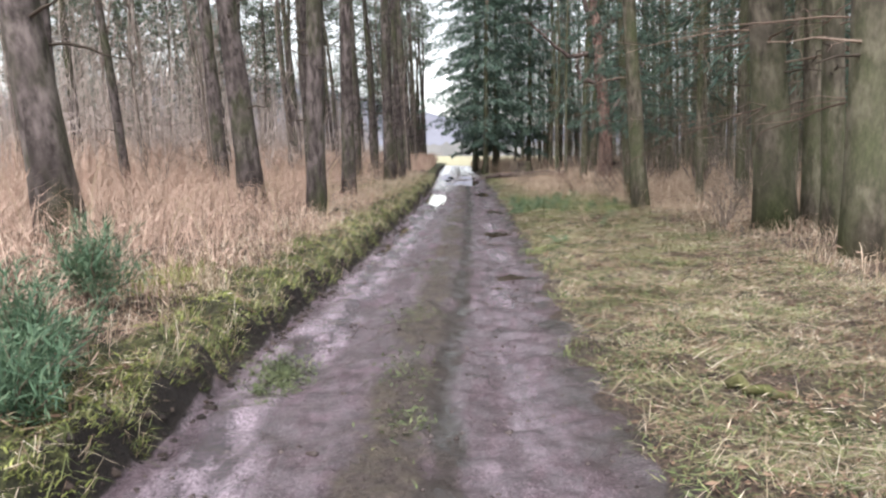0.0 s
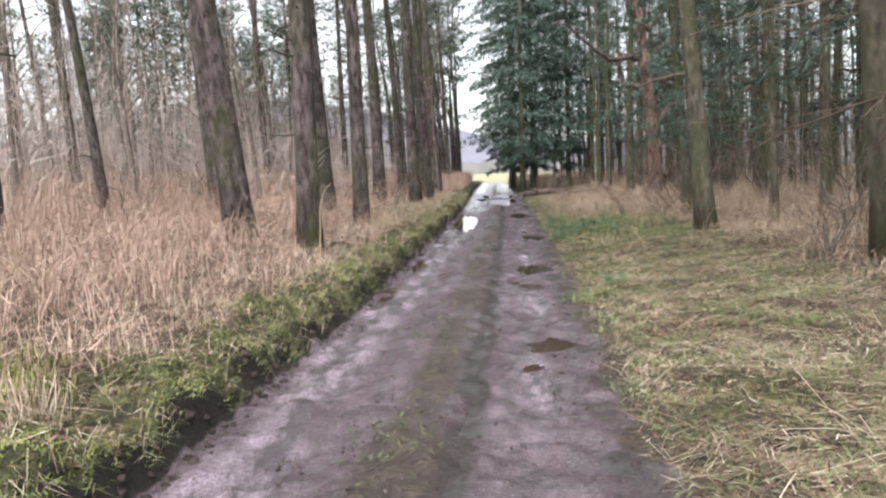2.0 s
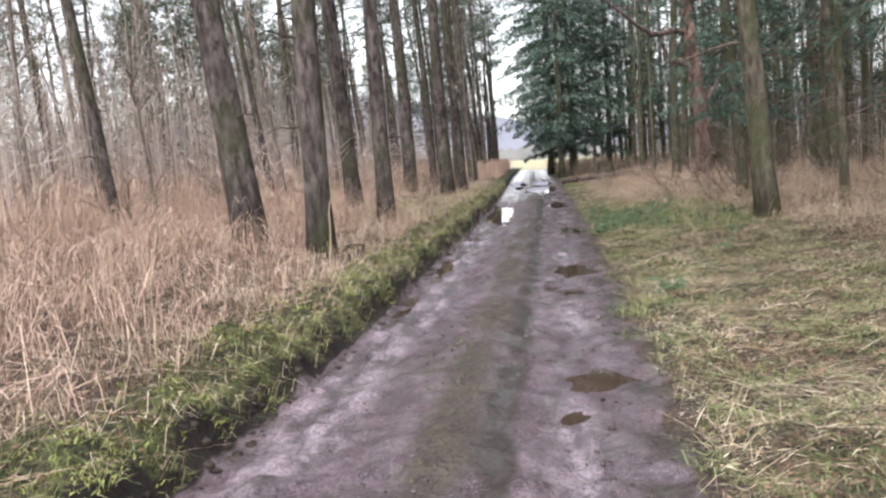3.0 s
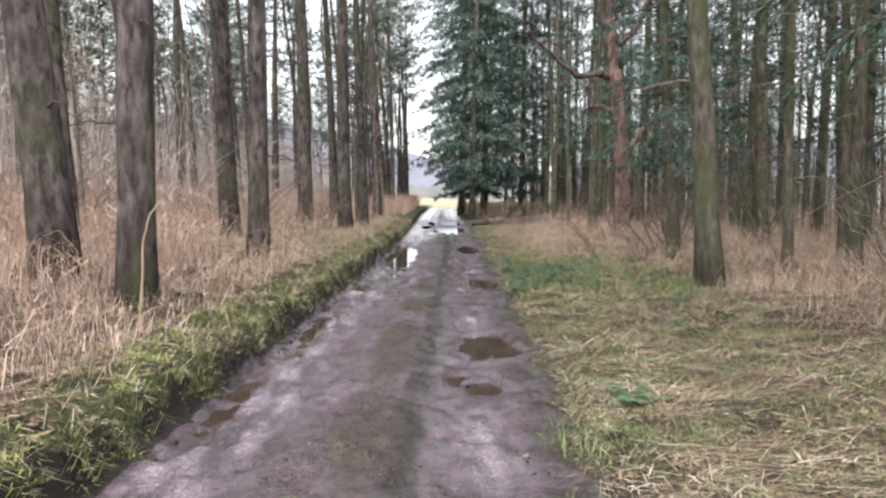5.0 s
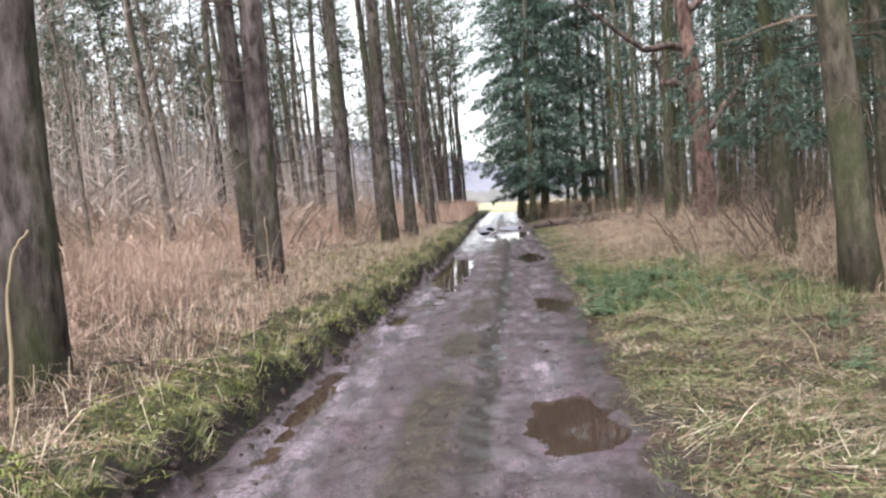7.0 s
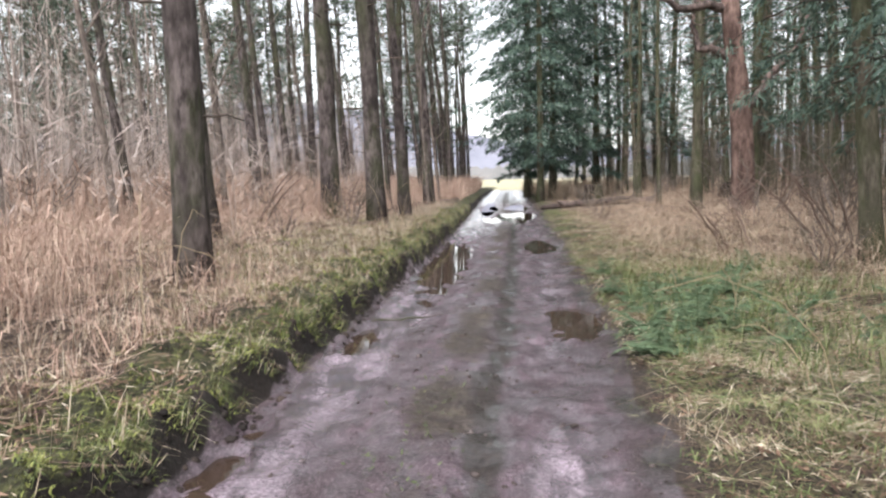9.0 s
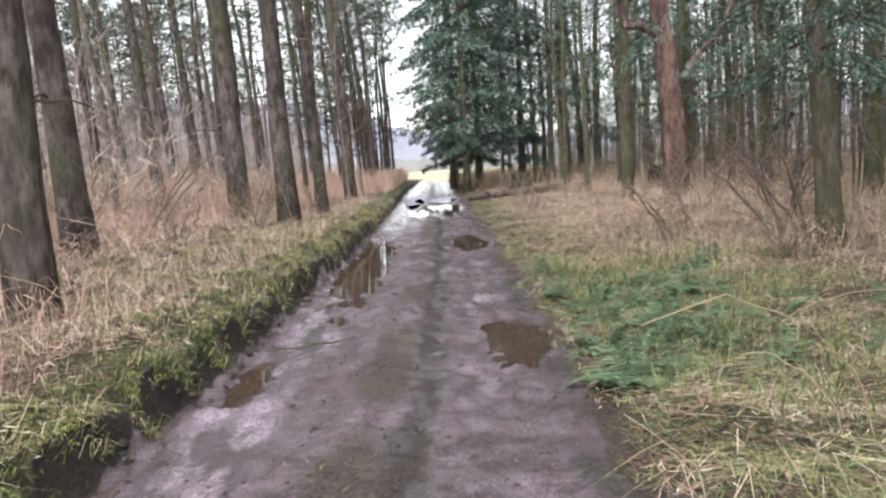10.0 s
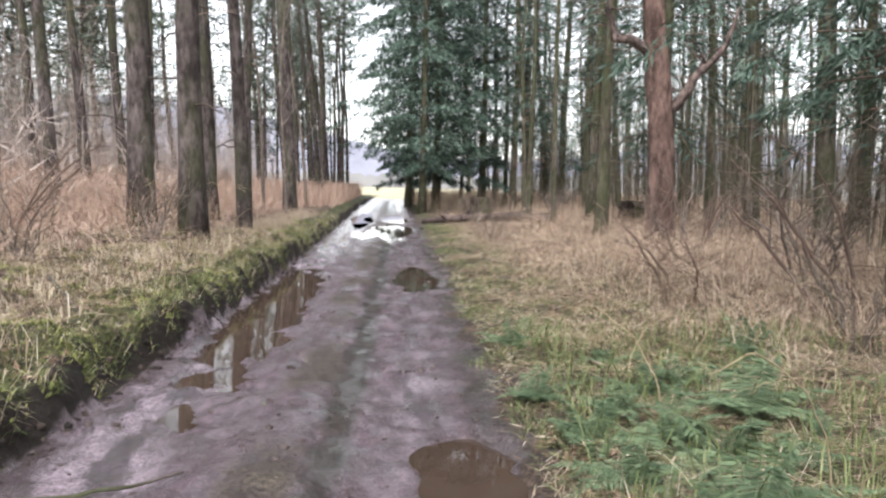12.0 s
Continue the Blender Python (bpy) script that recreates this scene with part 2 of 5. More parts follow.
def part(name, soup, material, parent=None, label="", smooth=True):
    ob = new(name, soup.mesh(name, material, smooth))
    if parent:
        ob.parent = parent
    return tagged(ob, label)


def tube(soup, pts, radii, sides=6, cap=True, bumps=0.0, flat=None):
    """A tapered tube along pts."""
    pts, radii = np.asarray(pts, float), np.asarray(radii, float)
    n = len(pts)
    tan = np.gradient(pts, axis=0)
    tan /= np.linalg.norm(tan, axis=1)[:, None] + 1e-9
    ref = np.where(np.abs(tan[:, 2:3]) > 0.8, np.array([[1.0, 0, 0]]), np.array([[0, 0, 1.0]]))
    if (np.abs(tan[:, 2]) > 0.8).mean() > 0.5:
        ref[:] = (1.0, 0, 0)
    else:
        ref[:] = (0, 0, 1.0)
        ref = ref + np.array([0.13, 0.07, 0.0])
    s = np.cross(tan, ref)
    s /= np.linalg.norm(s, axis=1)[:, None] + 1e-9
    u = np.cross(s, tan)
    a = np.arange(sides) * 2 * np.pi / sides
    r = radii[:, None] * (1 + (rng.normal(0, bumps, (n, sides)) if bumps else 0))
    v = pts[:, None] + r[..., None] * (np.cos(a)[None, :, None] * s[:, None] + np.sin(a)[None, :, None] * u[:, None])
    i, j = np.meshgrid(np.arange(n - 1), np.arange(sides), indexing="ij")
    p, q = i * sides + j, i * sides + (j + 1) % sides
    f = np.stack([np.stack([p, q, q + sides], -1), np.stack([p, q + sides, p + sides], -1)], 2).reshape(-1, 3)
    v = v.reshape(-1, 3)
    if cap:
        v = np.concatenate([v, pts[-1:], pts[:1]])
        k = np.arange(sides)
        top, bot = n * sides, n * sides + 1
        f = np.concatenate([f, np.stack([(n - 1) * sides + k, (n - 1) * sides + (k + 1) % sides, np.full(sides, top)], -1),
                            np.stack([(k + 1) % sides, k, np.full(sides, bot)], -1)])
    soup.add(v, f)


def blades(soup, base, height, width, lean, droop=0.3):
    """Many thin tapered blades: base (n,3), lean = tip offset (n,2)."""
    n = len(base)
    if n == 0:
        return
    height, width = np.broadcast_to(height, n), np.broadcast_to(width, n)
    turn = rng.uniform(0, 2 * np.pi, n)
    side = np.stack([np.cos(turn), np.sin(turn), np.zeros(n)], 1) * (width / 2)[:, None]
    up = np.zeros((n, 3))
    up[:, 2] = height
    off = np.zeros((n, 3))
    off[:, :2] = lean
    mid = base + up * (0.5 + droop * 0.35) + off * 0.3
    tip = base + up + off
    tip[:, 2] -= droop * height * 0.35
    v = np.stack([base - side, base + side, mid - side * 0.75, mid + side * 0.75, tip], 1).reshape(-1, 3)
    o = (np.arange(n) * 5)[:, None, None]
    f = (np.array([[0, 1, 3], [0, 3, 2], [2, 3, 4]])[None] + o).reshape(-1, 3)
    soup.add(v, f)


def sprays(soup, at, along, length, width, normal_tilt=0.6):
    """Many small pointed leaves: from at, pointing along."""
    n = len(at)
    along = along / (np.linalg.norm(along, axis=1)[:, None] + 1e-9)
    side = np.cross(along, np.array([0, 0, 1.0]) + rng.normal(0, normal_tilt, (n, 3)))
    side /= np.linalg.norm(side, axis=1)[:, None] + 1e-9
    length, width = np.broadcast_to(length, n)[:, None], np.broadcast_to(width, n)[:, None]
    m = at + along * length * 0.45
    v = np.stack([at, m - side * width / 2, at + along * length, m + side * width / 2], 1).reshape(-1, 3)
    o = (np.arange(n) * 4)[:, None, None]
    f = (np.array([[0, 1, 2], [0, 2, 3]])[None] + o).reshape(-1, 3)
    soup.add(v, f)


def smooth(a, b, x):
    t = np.clip((x - a) / (b - a), 0, 1)
    return t * t * (3 - 2 * t)


WAVES = [(rng.uniform(0, 2 * np.pi), rng.uniform(0, 2 * np.pi), rng.uniform(0.7, 1.4)) for _ in range(14)]


def rough(x, y, size):
    """Cheap smooth noise, about -1 to 1, with features of that size."""
    z = 0
    for a, p, k in WAVES:
        z = z + np.sin((np.cos(a) * x + np.sin(a) * y) * 2 * np.pi * k / size + p * 3)
    return z / 4.5


# ---- the lie of the land ----
def left_edge(y):
    return np.interp(y, [-10, 0, 6, 11, 15, 20, 30, 40, 60, 400], [-1.75, -1.62, -1.4, -1.1, -0.98, -0.78, -0.5, -0.38, -0.2, 6])


def right_edge(y):
    return np.interp(y, [-10, 0, 4.4, 8.4, 14, 21, 28, 41, 60, 400], [0.7, 0.82, 0.94, 1.16, 1.4, 1.72, 1.95, 2.3, 2.6, 9])


# puddles: centre x, y, half width, half length, depth
PUDDLES = [
    (1.1, 13.9, 0.30, 0.62, 0.10), (0.66, 12.55, 0.12, 0.22, 0.06), (0.92, 12.35, 0.13, 0.22, 0.05),
    (-0.25, 24.7, 0.43, 4.1, 0.10), (-0.8, 14.6, 0.13, 1.5, 0.065), (-0.62, 18.4, 0.14, 0.8, 0.06), (-0.95, 11.9, 0.12, 0.9, 0.06), (1.42, 19.15, 0.30, 0.95, 0.10), (1.55, 27.2, 0.42, 1.75, 0.08),
    (0.95, 38.3, 1.15, 3.6, 0.12), (1.3, 46.0, 0.75, 2.8, 0.1), (0.2, 46.5, 0.5, 6.0, 0.08), (0.88, 9.02, 0.25, 0.3, 0.06), (0.64, 8.3, 0.08, 0.14, 0.045)]
WATER_LEVEL = -0.05


def height(x, y):
    xl, xr = left_edge(y) + 0.06 * rough(y, y * 0.3, 1.6) + 0.04 * rough(y, y * 0.3 + 3, 0.6) + 0.018 * rough(y + x, y - x, 0.3), right_edge(y) + 0.1 * rough(y, y * 0.2 + 5, 1.7)
    u = (x - xl) / (xr - xl)
    road = -0.032 * np.exp(-((u - 0.24) / 0.13) ** 2) - 0.036 * np.exp(-((u - 0.78) / 0.12) ** 2) + 0.014 * np.exp(-((u - 0.48) / 0.1) ** 2) - 0.02 * np.exp(-((u - 0.62) / 0.035) ** 2) * (1 + 0.5 * rough(x, y, 0.3))
    road = road + 0.014 * rough(x, y, 0.8) + 0.014 * rough(x + 9, y, 0.33) + 0.012 * rough(x, y + 5, 0.2)
    d = xl - x
    bank = (0.82 * smooth(-0.02, 0.15, d) + 0.18 * smooth(0.1, 0.4, d)) * (0.31 + 0.05 * smooth(15, 20, y) + 0.05 * rough(x, y, 1.1) + 0.055 * rough(x, y + 7, 0.45) + 0.032 * rough(x + 3, y, 0.21)) + smooth(0.5, 6, d) * (0.06 + 0.1 * rough(x, y, 5))
    e = x - xr
    verge = smooth(-0.05, 0.6, e) * (0.06 + 0.04 * rough(x, y, 0.7) + 0.028 * rough(x + 2, y, 0.3)) + smooth(0.4, 5, e) * (0.12 + 0.1 * rough(x, y + 3, 4))
    z = np.where(d > -0.02, bank, np.where(e > -0.05, verge, 0)) + road * smooth(-0.2, 0.1, u) * smooth(1.2, 0.9, u)
    for cx, cy, a, b, deep in PUDDLES:
        q = np.sqrt(((x - cx) / a) ** 2 + ((y - cy) / b) ** 2) + 0.17 * rough(x * 1.5, y, 0.7) + 0.12 * rough(x * 1.3, y + 2, 0.3)
        rim = smooth(1.0, 1.15, q) * smooth(1.8, 1.5, q) * smooth(0.1, 0.0, d)
        z = z * (1 - rim) + np.maximum(z, WATER_LEVEL + 0.01) * rim
        z = z - deep * smooth(1.15, 0.55, q) * smooth(0.35, 0.0, d)
    far = smooth(78, 130, y)
    return z * (1 - far) + far * -0.6 * smooth(90, 220, y)


def spaced(start, stop, fine0, fine1, step, grow):
    mid = list(np.arange(fine0, fine1, step))
    up, down, s = [fine1], [fine0], step
    while up[-1] < stop:
        s *= grow
        up.append(up[-1] + s)
    s = step
    while down[-1] > start:
        s *= grow
        down.append(down[-1] - s)
    return np.array(down[:0:-1] + mid + up)


def build_ground():
    xs, ys = np.unique(np.concatenate([spaced(-1500, 1500, -0.9, 3.0, 0.055, 1.15), np.arange(-0.42, 0.1, 0.0275)]).round(4)), spaced(-400, 2500, 0.5, 29, 0.07, 1.08)
    X, Y = np.meshgrid(xs, ys)
    X = X + left_edge(Y) * smooth(40, 6, np.abs(X)) * smooth(-60, -10, Y) * smooth(250, 60, Y)
    Z = height(X, Y)
    nx, ny = len(xs), len(ys)
    i, j = np.meshgrid(np.arange(ny - 1), np.arange(nx - 1), indexing="ij")
    p = i * nx + j
    f = np.stack([np.stack([p, p + 1, p + nx + 1], -1), np.stack([p, p + nx + 1, p + nx], -1)], 2)
    s = Soup()
    s.add(np.stack([X, Y, Z], -1), f)
    ob = part("ground", s, GROUND)
    tagged(ob, "muddy forest floor with a rutted earth track, mossy bank and leaf litter", "ground", kind="structure")
    xl, xr = left_edge(Y), right_edge(Y)
    u = (X - xl) / (xr - xl)
    d, e = xl - X, X - xr
    layers = {
        "mud": smooth(100, 78, Y) * smooth(0.05, -0.08, d) * smooth(0.2, -0.1, e + 0.12 * rough(X, Y, 0.9)),
        "strip": np.exp(-((u - 0.5) / 0.12) ** 2) * (0.76 - 0.2 * smooth(12, 18, Y) + 0.28 * rough(X, Y, 1.7)),
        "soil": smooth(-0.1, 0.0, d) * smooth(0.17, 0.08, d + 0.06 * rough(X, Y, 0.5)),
        "moss": np.maximum(smooth(0.0, 0.12, d) * smooth(0.9, 0.4, d), smooth(0.0, 0.25, e) * smooth(3.0, 1.2, e) * 0.5) + 0.16 * rough(X, Y, 2.3) + 0.12 * rough(X, Y + 4, 0.6),
        "field": np.maximum(smooth(80, 95, Y), smooth(-34, -40, X)),
    }
    # places the water film and, with it, the painted sky reflection
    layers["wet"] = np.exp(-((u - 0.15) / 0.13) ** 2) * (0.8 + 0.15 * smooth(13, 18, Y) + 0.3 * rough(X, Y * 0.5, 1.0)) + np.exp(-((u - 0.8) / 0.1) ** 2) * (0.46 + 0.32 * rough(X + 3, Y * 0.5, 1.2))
    layers["tread"] = np.exp(-((u - 0.615 - 0.015 * rough(Y, Y, 3)) / 0.055) ** 2) * (0.82 + 0.22 * rough(X, Y, 0.8)) + 0.5 * smooth(-0.42, -0.1, e) * smooth(0.5, 0.2, e) * (1 + 0.3 * rough(X, Y, 0.6)) + 0.3 * np.exp(-((u - 0.36) / 0.05) ** 2) * rough(X, Y, 1.3)
    layers["strip"] = layers["strip"] * layers["mud"]
    layers["moss"] = layers["moss"] + 0.55 * smooth(0.1, 0.4, d) * smooth(4.5, 2.5, d) * smooth(18, 20, Y) * smooth(32, 28, Y) * (0.8 + 0.4 * rough(X, Y, 1.4))
    for name, a in layers.items():
        at = ob.data.attributes.new(name, "FLOAT", "POINT")
        at.data.foreach_set("value", np.clip(a, 0, 1).astype(np.float32).ravel())
    return ob


build_ground()


def build_puddle(cx, cy, a, b):
    s = Soup()
    t = np.linspace(0, 2 * np.pi, 40, endpoint=False)
    k = 1.36
    v = np.stack([a * k * np.cos(t), b * k * np.sin(t), np.zeros(40)], 1)
    s.add(np.concatenate([v, [[0, 0, 0]]]), [(i, (i + 1) % 40, 40) for i in range(40)])
    ob = part("puddle", s, WATER)
    ob.matrix_world = pose(cx, cy, WATER_LEVEL)
    tagged(ob, "shallow brown rain puddle in the rutted mud track", "puddle", "puddles on the track", "structure")


for cx, cy, a, b, deep in PUDDLES:
    build_puddle(cx, cy, a, b)


# ---- trees ----
def trunk_line(h, wander, n=18):
    z = np.linspace(-0.3, h, n)
    k = rng.uniform(0, 6, 2)
    w = wander * smooth(0, h, z)
    return np.stack([w * np.sin(z * 0.45 + k[0]), w * np.cos(z * 0.38 + k[1]), z], 1)


def trunk_radius(line, r, flare=0.35):
    z, h = line[:, 2], line[-1, 2]
    return r * (1 - 0.82 * np.clip(z / h, 0, 1) ** 0.9) * (1 + flare * np.exp(-np.clip(z, 0, 9) / 0.35))


def at_height(line, z):
    return np.array([np.interp(z, line[:, 2], line[:, 0]), np.interp(z, line[:, 2], line[:, 1]), z])


def branch_line(p, az, rise, length, droop, n=6, kink=0.03):
    t = np.linspace(0, 1, n)
    d = np.array([np.cos(az), np.sin(az), 0.0])
    q = p + d * (t * length * np.cos(rise))[:, None]
    q[:, 2] += t * length * np.sin(rise) - droop * length * t ** 2
    q[1:] += rng.normal(0, kink * length, (n - 1, 3)) * t[1:, None]
    return q


def dead_twigs(soup, line, radius, z0, z1, count, length):
    for _ in range(count):
        z = rng.uniform(z0, z1)
        az = rng.uniform(0, 2 * np.pi)
        q = branch_line(at_height(line, z), az, rng.uniform(-0.15, 0.35), length * rng.uniform(0.3, 1.0), rng.uniform(0.0, 0.35), 5, 0.05)
        r = rng.uniform(0.008, 0.02)
        tube(soup, q, np.linspace(r, 0.004, 5), 3, False)
        for _ in range(3):
            b = q[rng.integers(1, 4)]
            w = branch_line(b, az + rng.uniform(-1, 1), rng.uniform(-0.3, 0.3), length * 0.3, 0.15, 3, 0.06)
            tube(soup, w, np.linspace(0.006, 0.002, 3), 3, False)


def spruce_bough(wood, leaf, p, az, length, droop, leaves, size, fine=0.11):
    q = branch_line(p, az, 0.12, length, droop, 7, 0.02)
    tube(wood, q[::2], np.linspace(0.025, 0.005, 4), 3, False)
    t = rng.uniform(0.15, 1.0, leaves)
    at = np.stack([np.interp(t, np.linspace(0, 1, 7), q[:, k]) for k in range(3)], 1)
    side = rng.choice([-1, 1], leaves) * rng.uniform(0.5, 1.3, leaves)
    dirs = np.stack([np.cos(az + side), np.sin(az + side), rng.uniform(-0.9, 0.05, leaves)], 1)
    reach = rng.uniform(0, 0.33, leaves)[:, None] * (1.1 - t)[:, None] * length
    at = at + dirs * reach * 0.8
    sprays(leaf, at, dirs, size * rng.uniform(0.6, 1.4, leaves), size * fine)


def hanging_bough(wood, leaf, p, az, length, droop, side, bits, size, thick=0.018):
    """A bough with side branchlets that hang, each set with short needle sprays."""
    q = branch_line(p, az, 0.15, length, droop, 8, 0.02)
    tube(wood, q[[0, 2, 4, 7]], np.linspace(thick, 0.004, 4), 3, False)
    t = np.repeat(np.linspace(0.12, 1.0, side), 2)
    root = np.stack([np.interp(t, np.linspace(0, 1, 8), q[:, k]) for k in range(3)], 1)
    turn = az + np.tile([-0.9, 0.9], side) + rng.normal(0, 0.2, 2 * side)
    reach = length * 0.38 * (1.15 - t) * rng.uniform(0.6, 1.2, 2 * side)
    k = rng.uniform(0, 1, (2 * side, bits))
    out = np.stack([np.cos(turn), np.sin(turn)], 1)
    at = np.repeat(root[:, None], bits, 1)
    at[..., :2] += out[:, None] * (k * reach[:, None])[..., None]
    at[..., 2] -= (0.55 * k ** 1.6) * reach[:, None] + rng.uniform(0, 0.12, k.shape)
    at = at.reshape(-1, 3) + rng.normal(0, 0.03, (2 * side * bits, 3))
    d = np.concatenate([np.repeat(out, bits, 0), np.full((len(at), 1), -0.7)], 1) + rng.normal(0, 0.5, (len(at), 3))
    sprays(leaf, at, d, size * rng.uniform(0.6, 1.4, len(at)), size * 0.2)


def make_curtain_spruce(h, r, crown_from, boughs, spread, side, bits, size, low=1.0, fullness=0.7, thin=0.0):
    """A spruce whose layered boughs hang close round its trunk."""
    root = new("spruce_tree")
    line = trunk_line(h, 0.25)
    s = Soup()
    tube(s, line, trunk_radius(line, r), 12, True, 0.035)
    part("trunk", s, BARK_SPRUCE, root)
    wood, leaf = Soup(), Soup()
    for i in range(boughs):
        u = ((i + rng.random()) / boughs) ** 1.15
        z = crown_from + (h - crown_from) * u
        if rng.random() < thin * (1 - (z - crown_from) / 2.8):
            continue
        reach = (0.3 + spread * (1 - u) ** fullness * min(1.0, low + (z - crown_from) / 5)) * rng.uniform(0.6, 1.12)
        hanging_bough(wood, leaf, at_height(line, z), i * 2.4 + rng.normal(0, 0.3), reach, rng.uniform(0.2, 0.5), side, bits, size)
    tagged(part("branchwork", wood, DARK_TWIG, root), kind="stuff")
    tagged(part("crown", leaf, NEEDLE_SPRUCE, root, "drooping dark green needle boughs"), kind="stuff")
    return root


def make_young_pine(h, r, crown_from):
    """A bushy young pine with a rounded open crown."""
    root = new("young_pine")
    line = trunk_line(h, 0.2)
    s = Soup()
    tube(s, line, trunk_radius(line, r), 8, True, 0.03)
    part("trunk", s, BARK_PINE, root)
    wood, leaf = Soup(), Soup()
    for i in range(46):
        u = (i + rng.random()) / 46
        z = crown_from + (h - crown_from) * u
        q = branch_line(at_height(line, z), i * 2.4, rng.uniform(0.1, 0.6), (0.5 + 2.1 * (1 - u) ** 0.6) * rng.uniform(0.6, 1.1), 0.15, 6, 0.05)
        tube(wood, q[[0, 3, 5]], np.linspace(0.03, 0.008, 3), 3, False)
        n = 46
        c = q[rng.integers(2, 6, n)] + rng.normal(0, 0.22, (n, 3))
        d = rng.normal(0, 1, (n, 3))
        d[:, 2] = np.abs(d[:, 2]) * 0.5 + 0.1
        sprays(leaf, c, d, rng.uniform(0.25, 0.5, n), 0.09)
    tagged(part("branchwork", wood, DARK_TWIG, root), kind="stuff")
    tagged(part("crown", leaf, NEEDLE_PINE, root, "grey-green bushy needle crown"), kind="stuff")
    return root


def make_spruce(h, r, crown_from, boughs, leaves, twigs, size, bark=None, spread=2.3):
    root = new("spruce_tree")
    line = trunk_line(h, 0.25)
    s = Soup()
    tube(s, line, trunk_radius(line, r), 12, True, 0.035)
    part("trunk", s, bark or BARK_SPRUCE, root)
    if twigs:
        s = Soup()
        dead_twigs(s, line, r, 1.6, min(crown_from + 2, h * 0.6), twigs, 1.7)
        tagged(part("dead_branchwork", s, TWIG, root, "grey-brown dead lower twigs"), kind="stuff")
    wood, leaf = Soup(), Soup()
    for i in range(boughs):
        z = crown_from + (h - crown_from) * (i + rng.random()) / boughs
        k = 1 - (z - crown_from) / (h - crown_from)
        spruce_bough(wood, leaf, at_height(line, z), rng.uniform(0, 2 * np.pi), (0.35 + spread * k ** 0.6 * min(1.0, 0.55 + (z - crown_from) / 8)) * rng.uniform(0.55, 1.1), rng.uniform(0.25, 0.6), leaves, size)
    tagged(part("branchwork", wood, TWIG, root), kind="stuff")
    tagged(part("crown", leaf, NEEDLE_SPRUCE, root, "drooping dark green needle boughs"), kind="stuff")
    return root


def make_pine(h, r, crown_from, clumps, bark=None, stubs=7):
    root = new("pine_tree")
    line = trunk_line(h, 0.3)
    s = Soup()
    tube(s, line, trunk_radius(line, r, 0.25), 12, True, 0.04)
    part("trunk", s, bark or BARK_PINE, root)
    s = Soup()
    dead_twigs(s, line, r, 2.5, crown_from + 1, stubs, 1.1)
    tagged(part("dead_branchwork", s, TWIG, root), kind="stuff")
    wood, leaf = Soup(), Soup()
    for i in range(clumps):
        z = crown_from + (h - crown_from) * rng.random() ** 0.8
        q = branch_line(at_height(line, z), rng.uniform(0, 2 * np.pi), rng.uniform(0.05, 0.7), rng.uniform(1.0, 2.9), 0.1, 6, 0.05)
        tube(wood, q[[0, 2, 4, 5]], np.linspace(0.04, 0.012, 4), 3, False)
        for c in (q[-1], q[-2], q[3]):
            n = 12
            d = rng.normal(0, 1, (n, 3))
            d[:, 2] = np.abs(d[:, 2]) * 0.7
            sprays(leaf, c + d * 0.18, d, rng.uniform(0.3, 0.6, n), 0.1)
    tagged(part("branchwork", wood, BARK_PINE, root), kind="stuff")
    tagged(part("crown", leaf, NEEDLE_PINE, root, "grey-green needle clumps"), kind="stuff")
    return root


def fork(soup, p, az, rise, length, r, depth):
    n = 4 + min(depth, 2)
    q = branch_line(p, az, rise, length, -0.05, n, 0.035)
    tube(soup, q, np.linspace(r, r * 0.45, n), 4 if depth > 1 else 3, False)
    if depth == 0:
        return
    for _ in range(3):
        b = q[rng.integers(2, n)]
        fork(soup, b, az + rng.uniform(-1.1, 1.1), min(1.45, rise + rng.uniform(-0.45, 0.3)), length * rng.uniform(0.4, 0.65), r * 0.42, depth - 1)


def make_bare_tree(h, r):
    root = new("bare_tree")
    line = trunk_line(h, 0.4)
    s = Soup()
    tube(s, line, trunk_radius(line, r, 0.3), 9, True, 0.03)
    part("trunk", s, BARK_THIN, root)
    s = Soup()
    for _ in range(11):
        z = h * rng.uniform(0.25, 0.98)
        fork(s, at_height(line, z), rng.uniform(0, 2 * np.pi), rng.uniform(0.5, 1.1), h * 0.2 * rng.uniform(0.5, 1.1), r * 0.28, 2)
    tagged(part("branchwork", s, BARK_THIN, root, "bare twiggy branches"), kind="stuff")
    return root


PROTO = {
    "spruce": [make_spruce(20, 0.2, 5.5, 58, 23, 17, 0.42, None, 2.0), make_spruce(22, 0.22, 7.5, 56, 23, 19, 0.42, None, 2.0), make_spruce(18, 0.18, 4.2, 52, 22, 17, 0.4, None, 1.8)],
    "full": [make_spruce(24, 0.2, 2.6, 100, 95, 4, 0.45, None, 4.0), make_spruce(26, 0.22, 3.0, 100, 95, 4, 0.45, None, 4.4)],
    "curtain": [make_curtain_spruce(27, 0.2, 1.7, 135, 4.5, 12, 9, 0.32, 0.3, 0.35, 0.6), make_curtain_spruce(30, 0.22, 2.0, 135, 4.6, 12, 9, 0.32, 0.3, 0.35, 0.6)],
    "roadside": [make_curtain_spruce(17, 0.18, 2.3, 95, 2.6, 12, 14, 0.14, 0.75)],
    "young": [make_young_pine(12, 0.11, 2.2), make_young_pine(14.5, 0.13, 4.5)],
    "pine": [make_pine(20, 0.21, 10.5, 21), make_pine(22, 0.23, 12, 22), make_pine(18.5, 0.19, 9, 21)],
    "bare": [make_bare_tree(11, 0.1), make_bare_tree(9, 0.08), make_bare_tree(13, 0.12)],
}
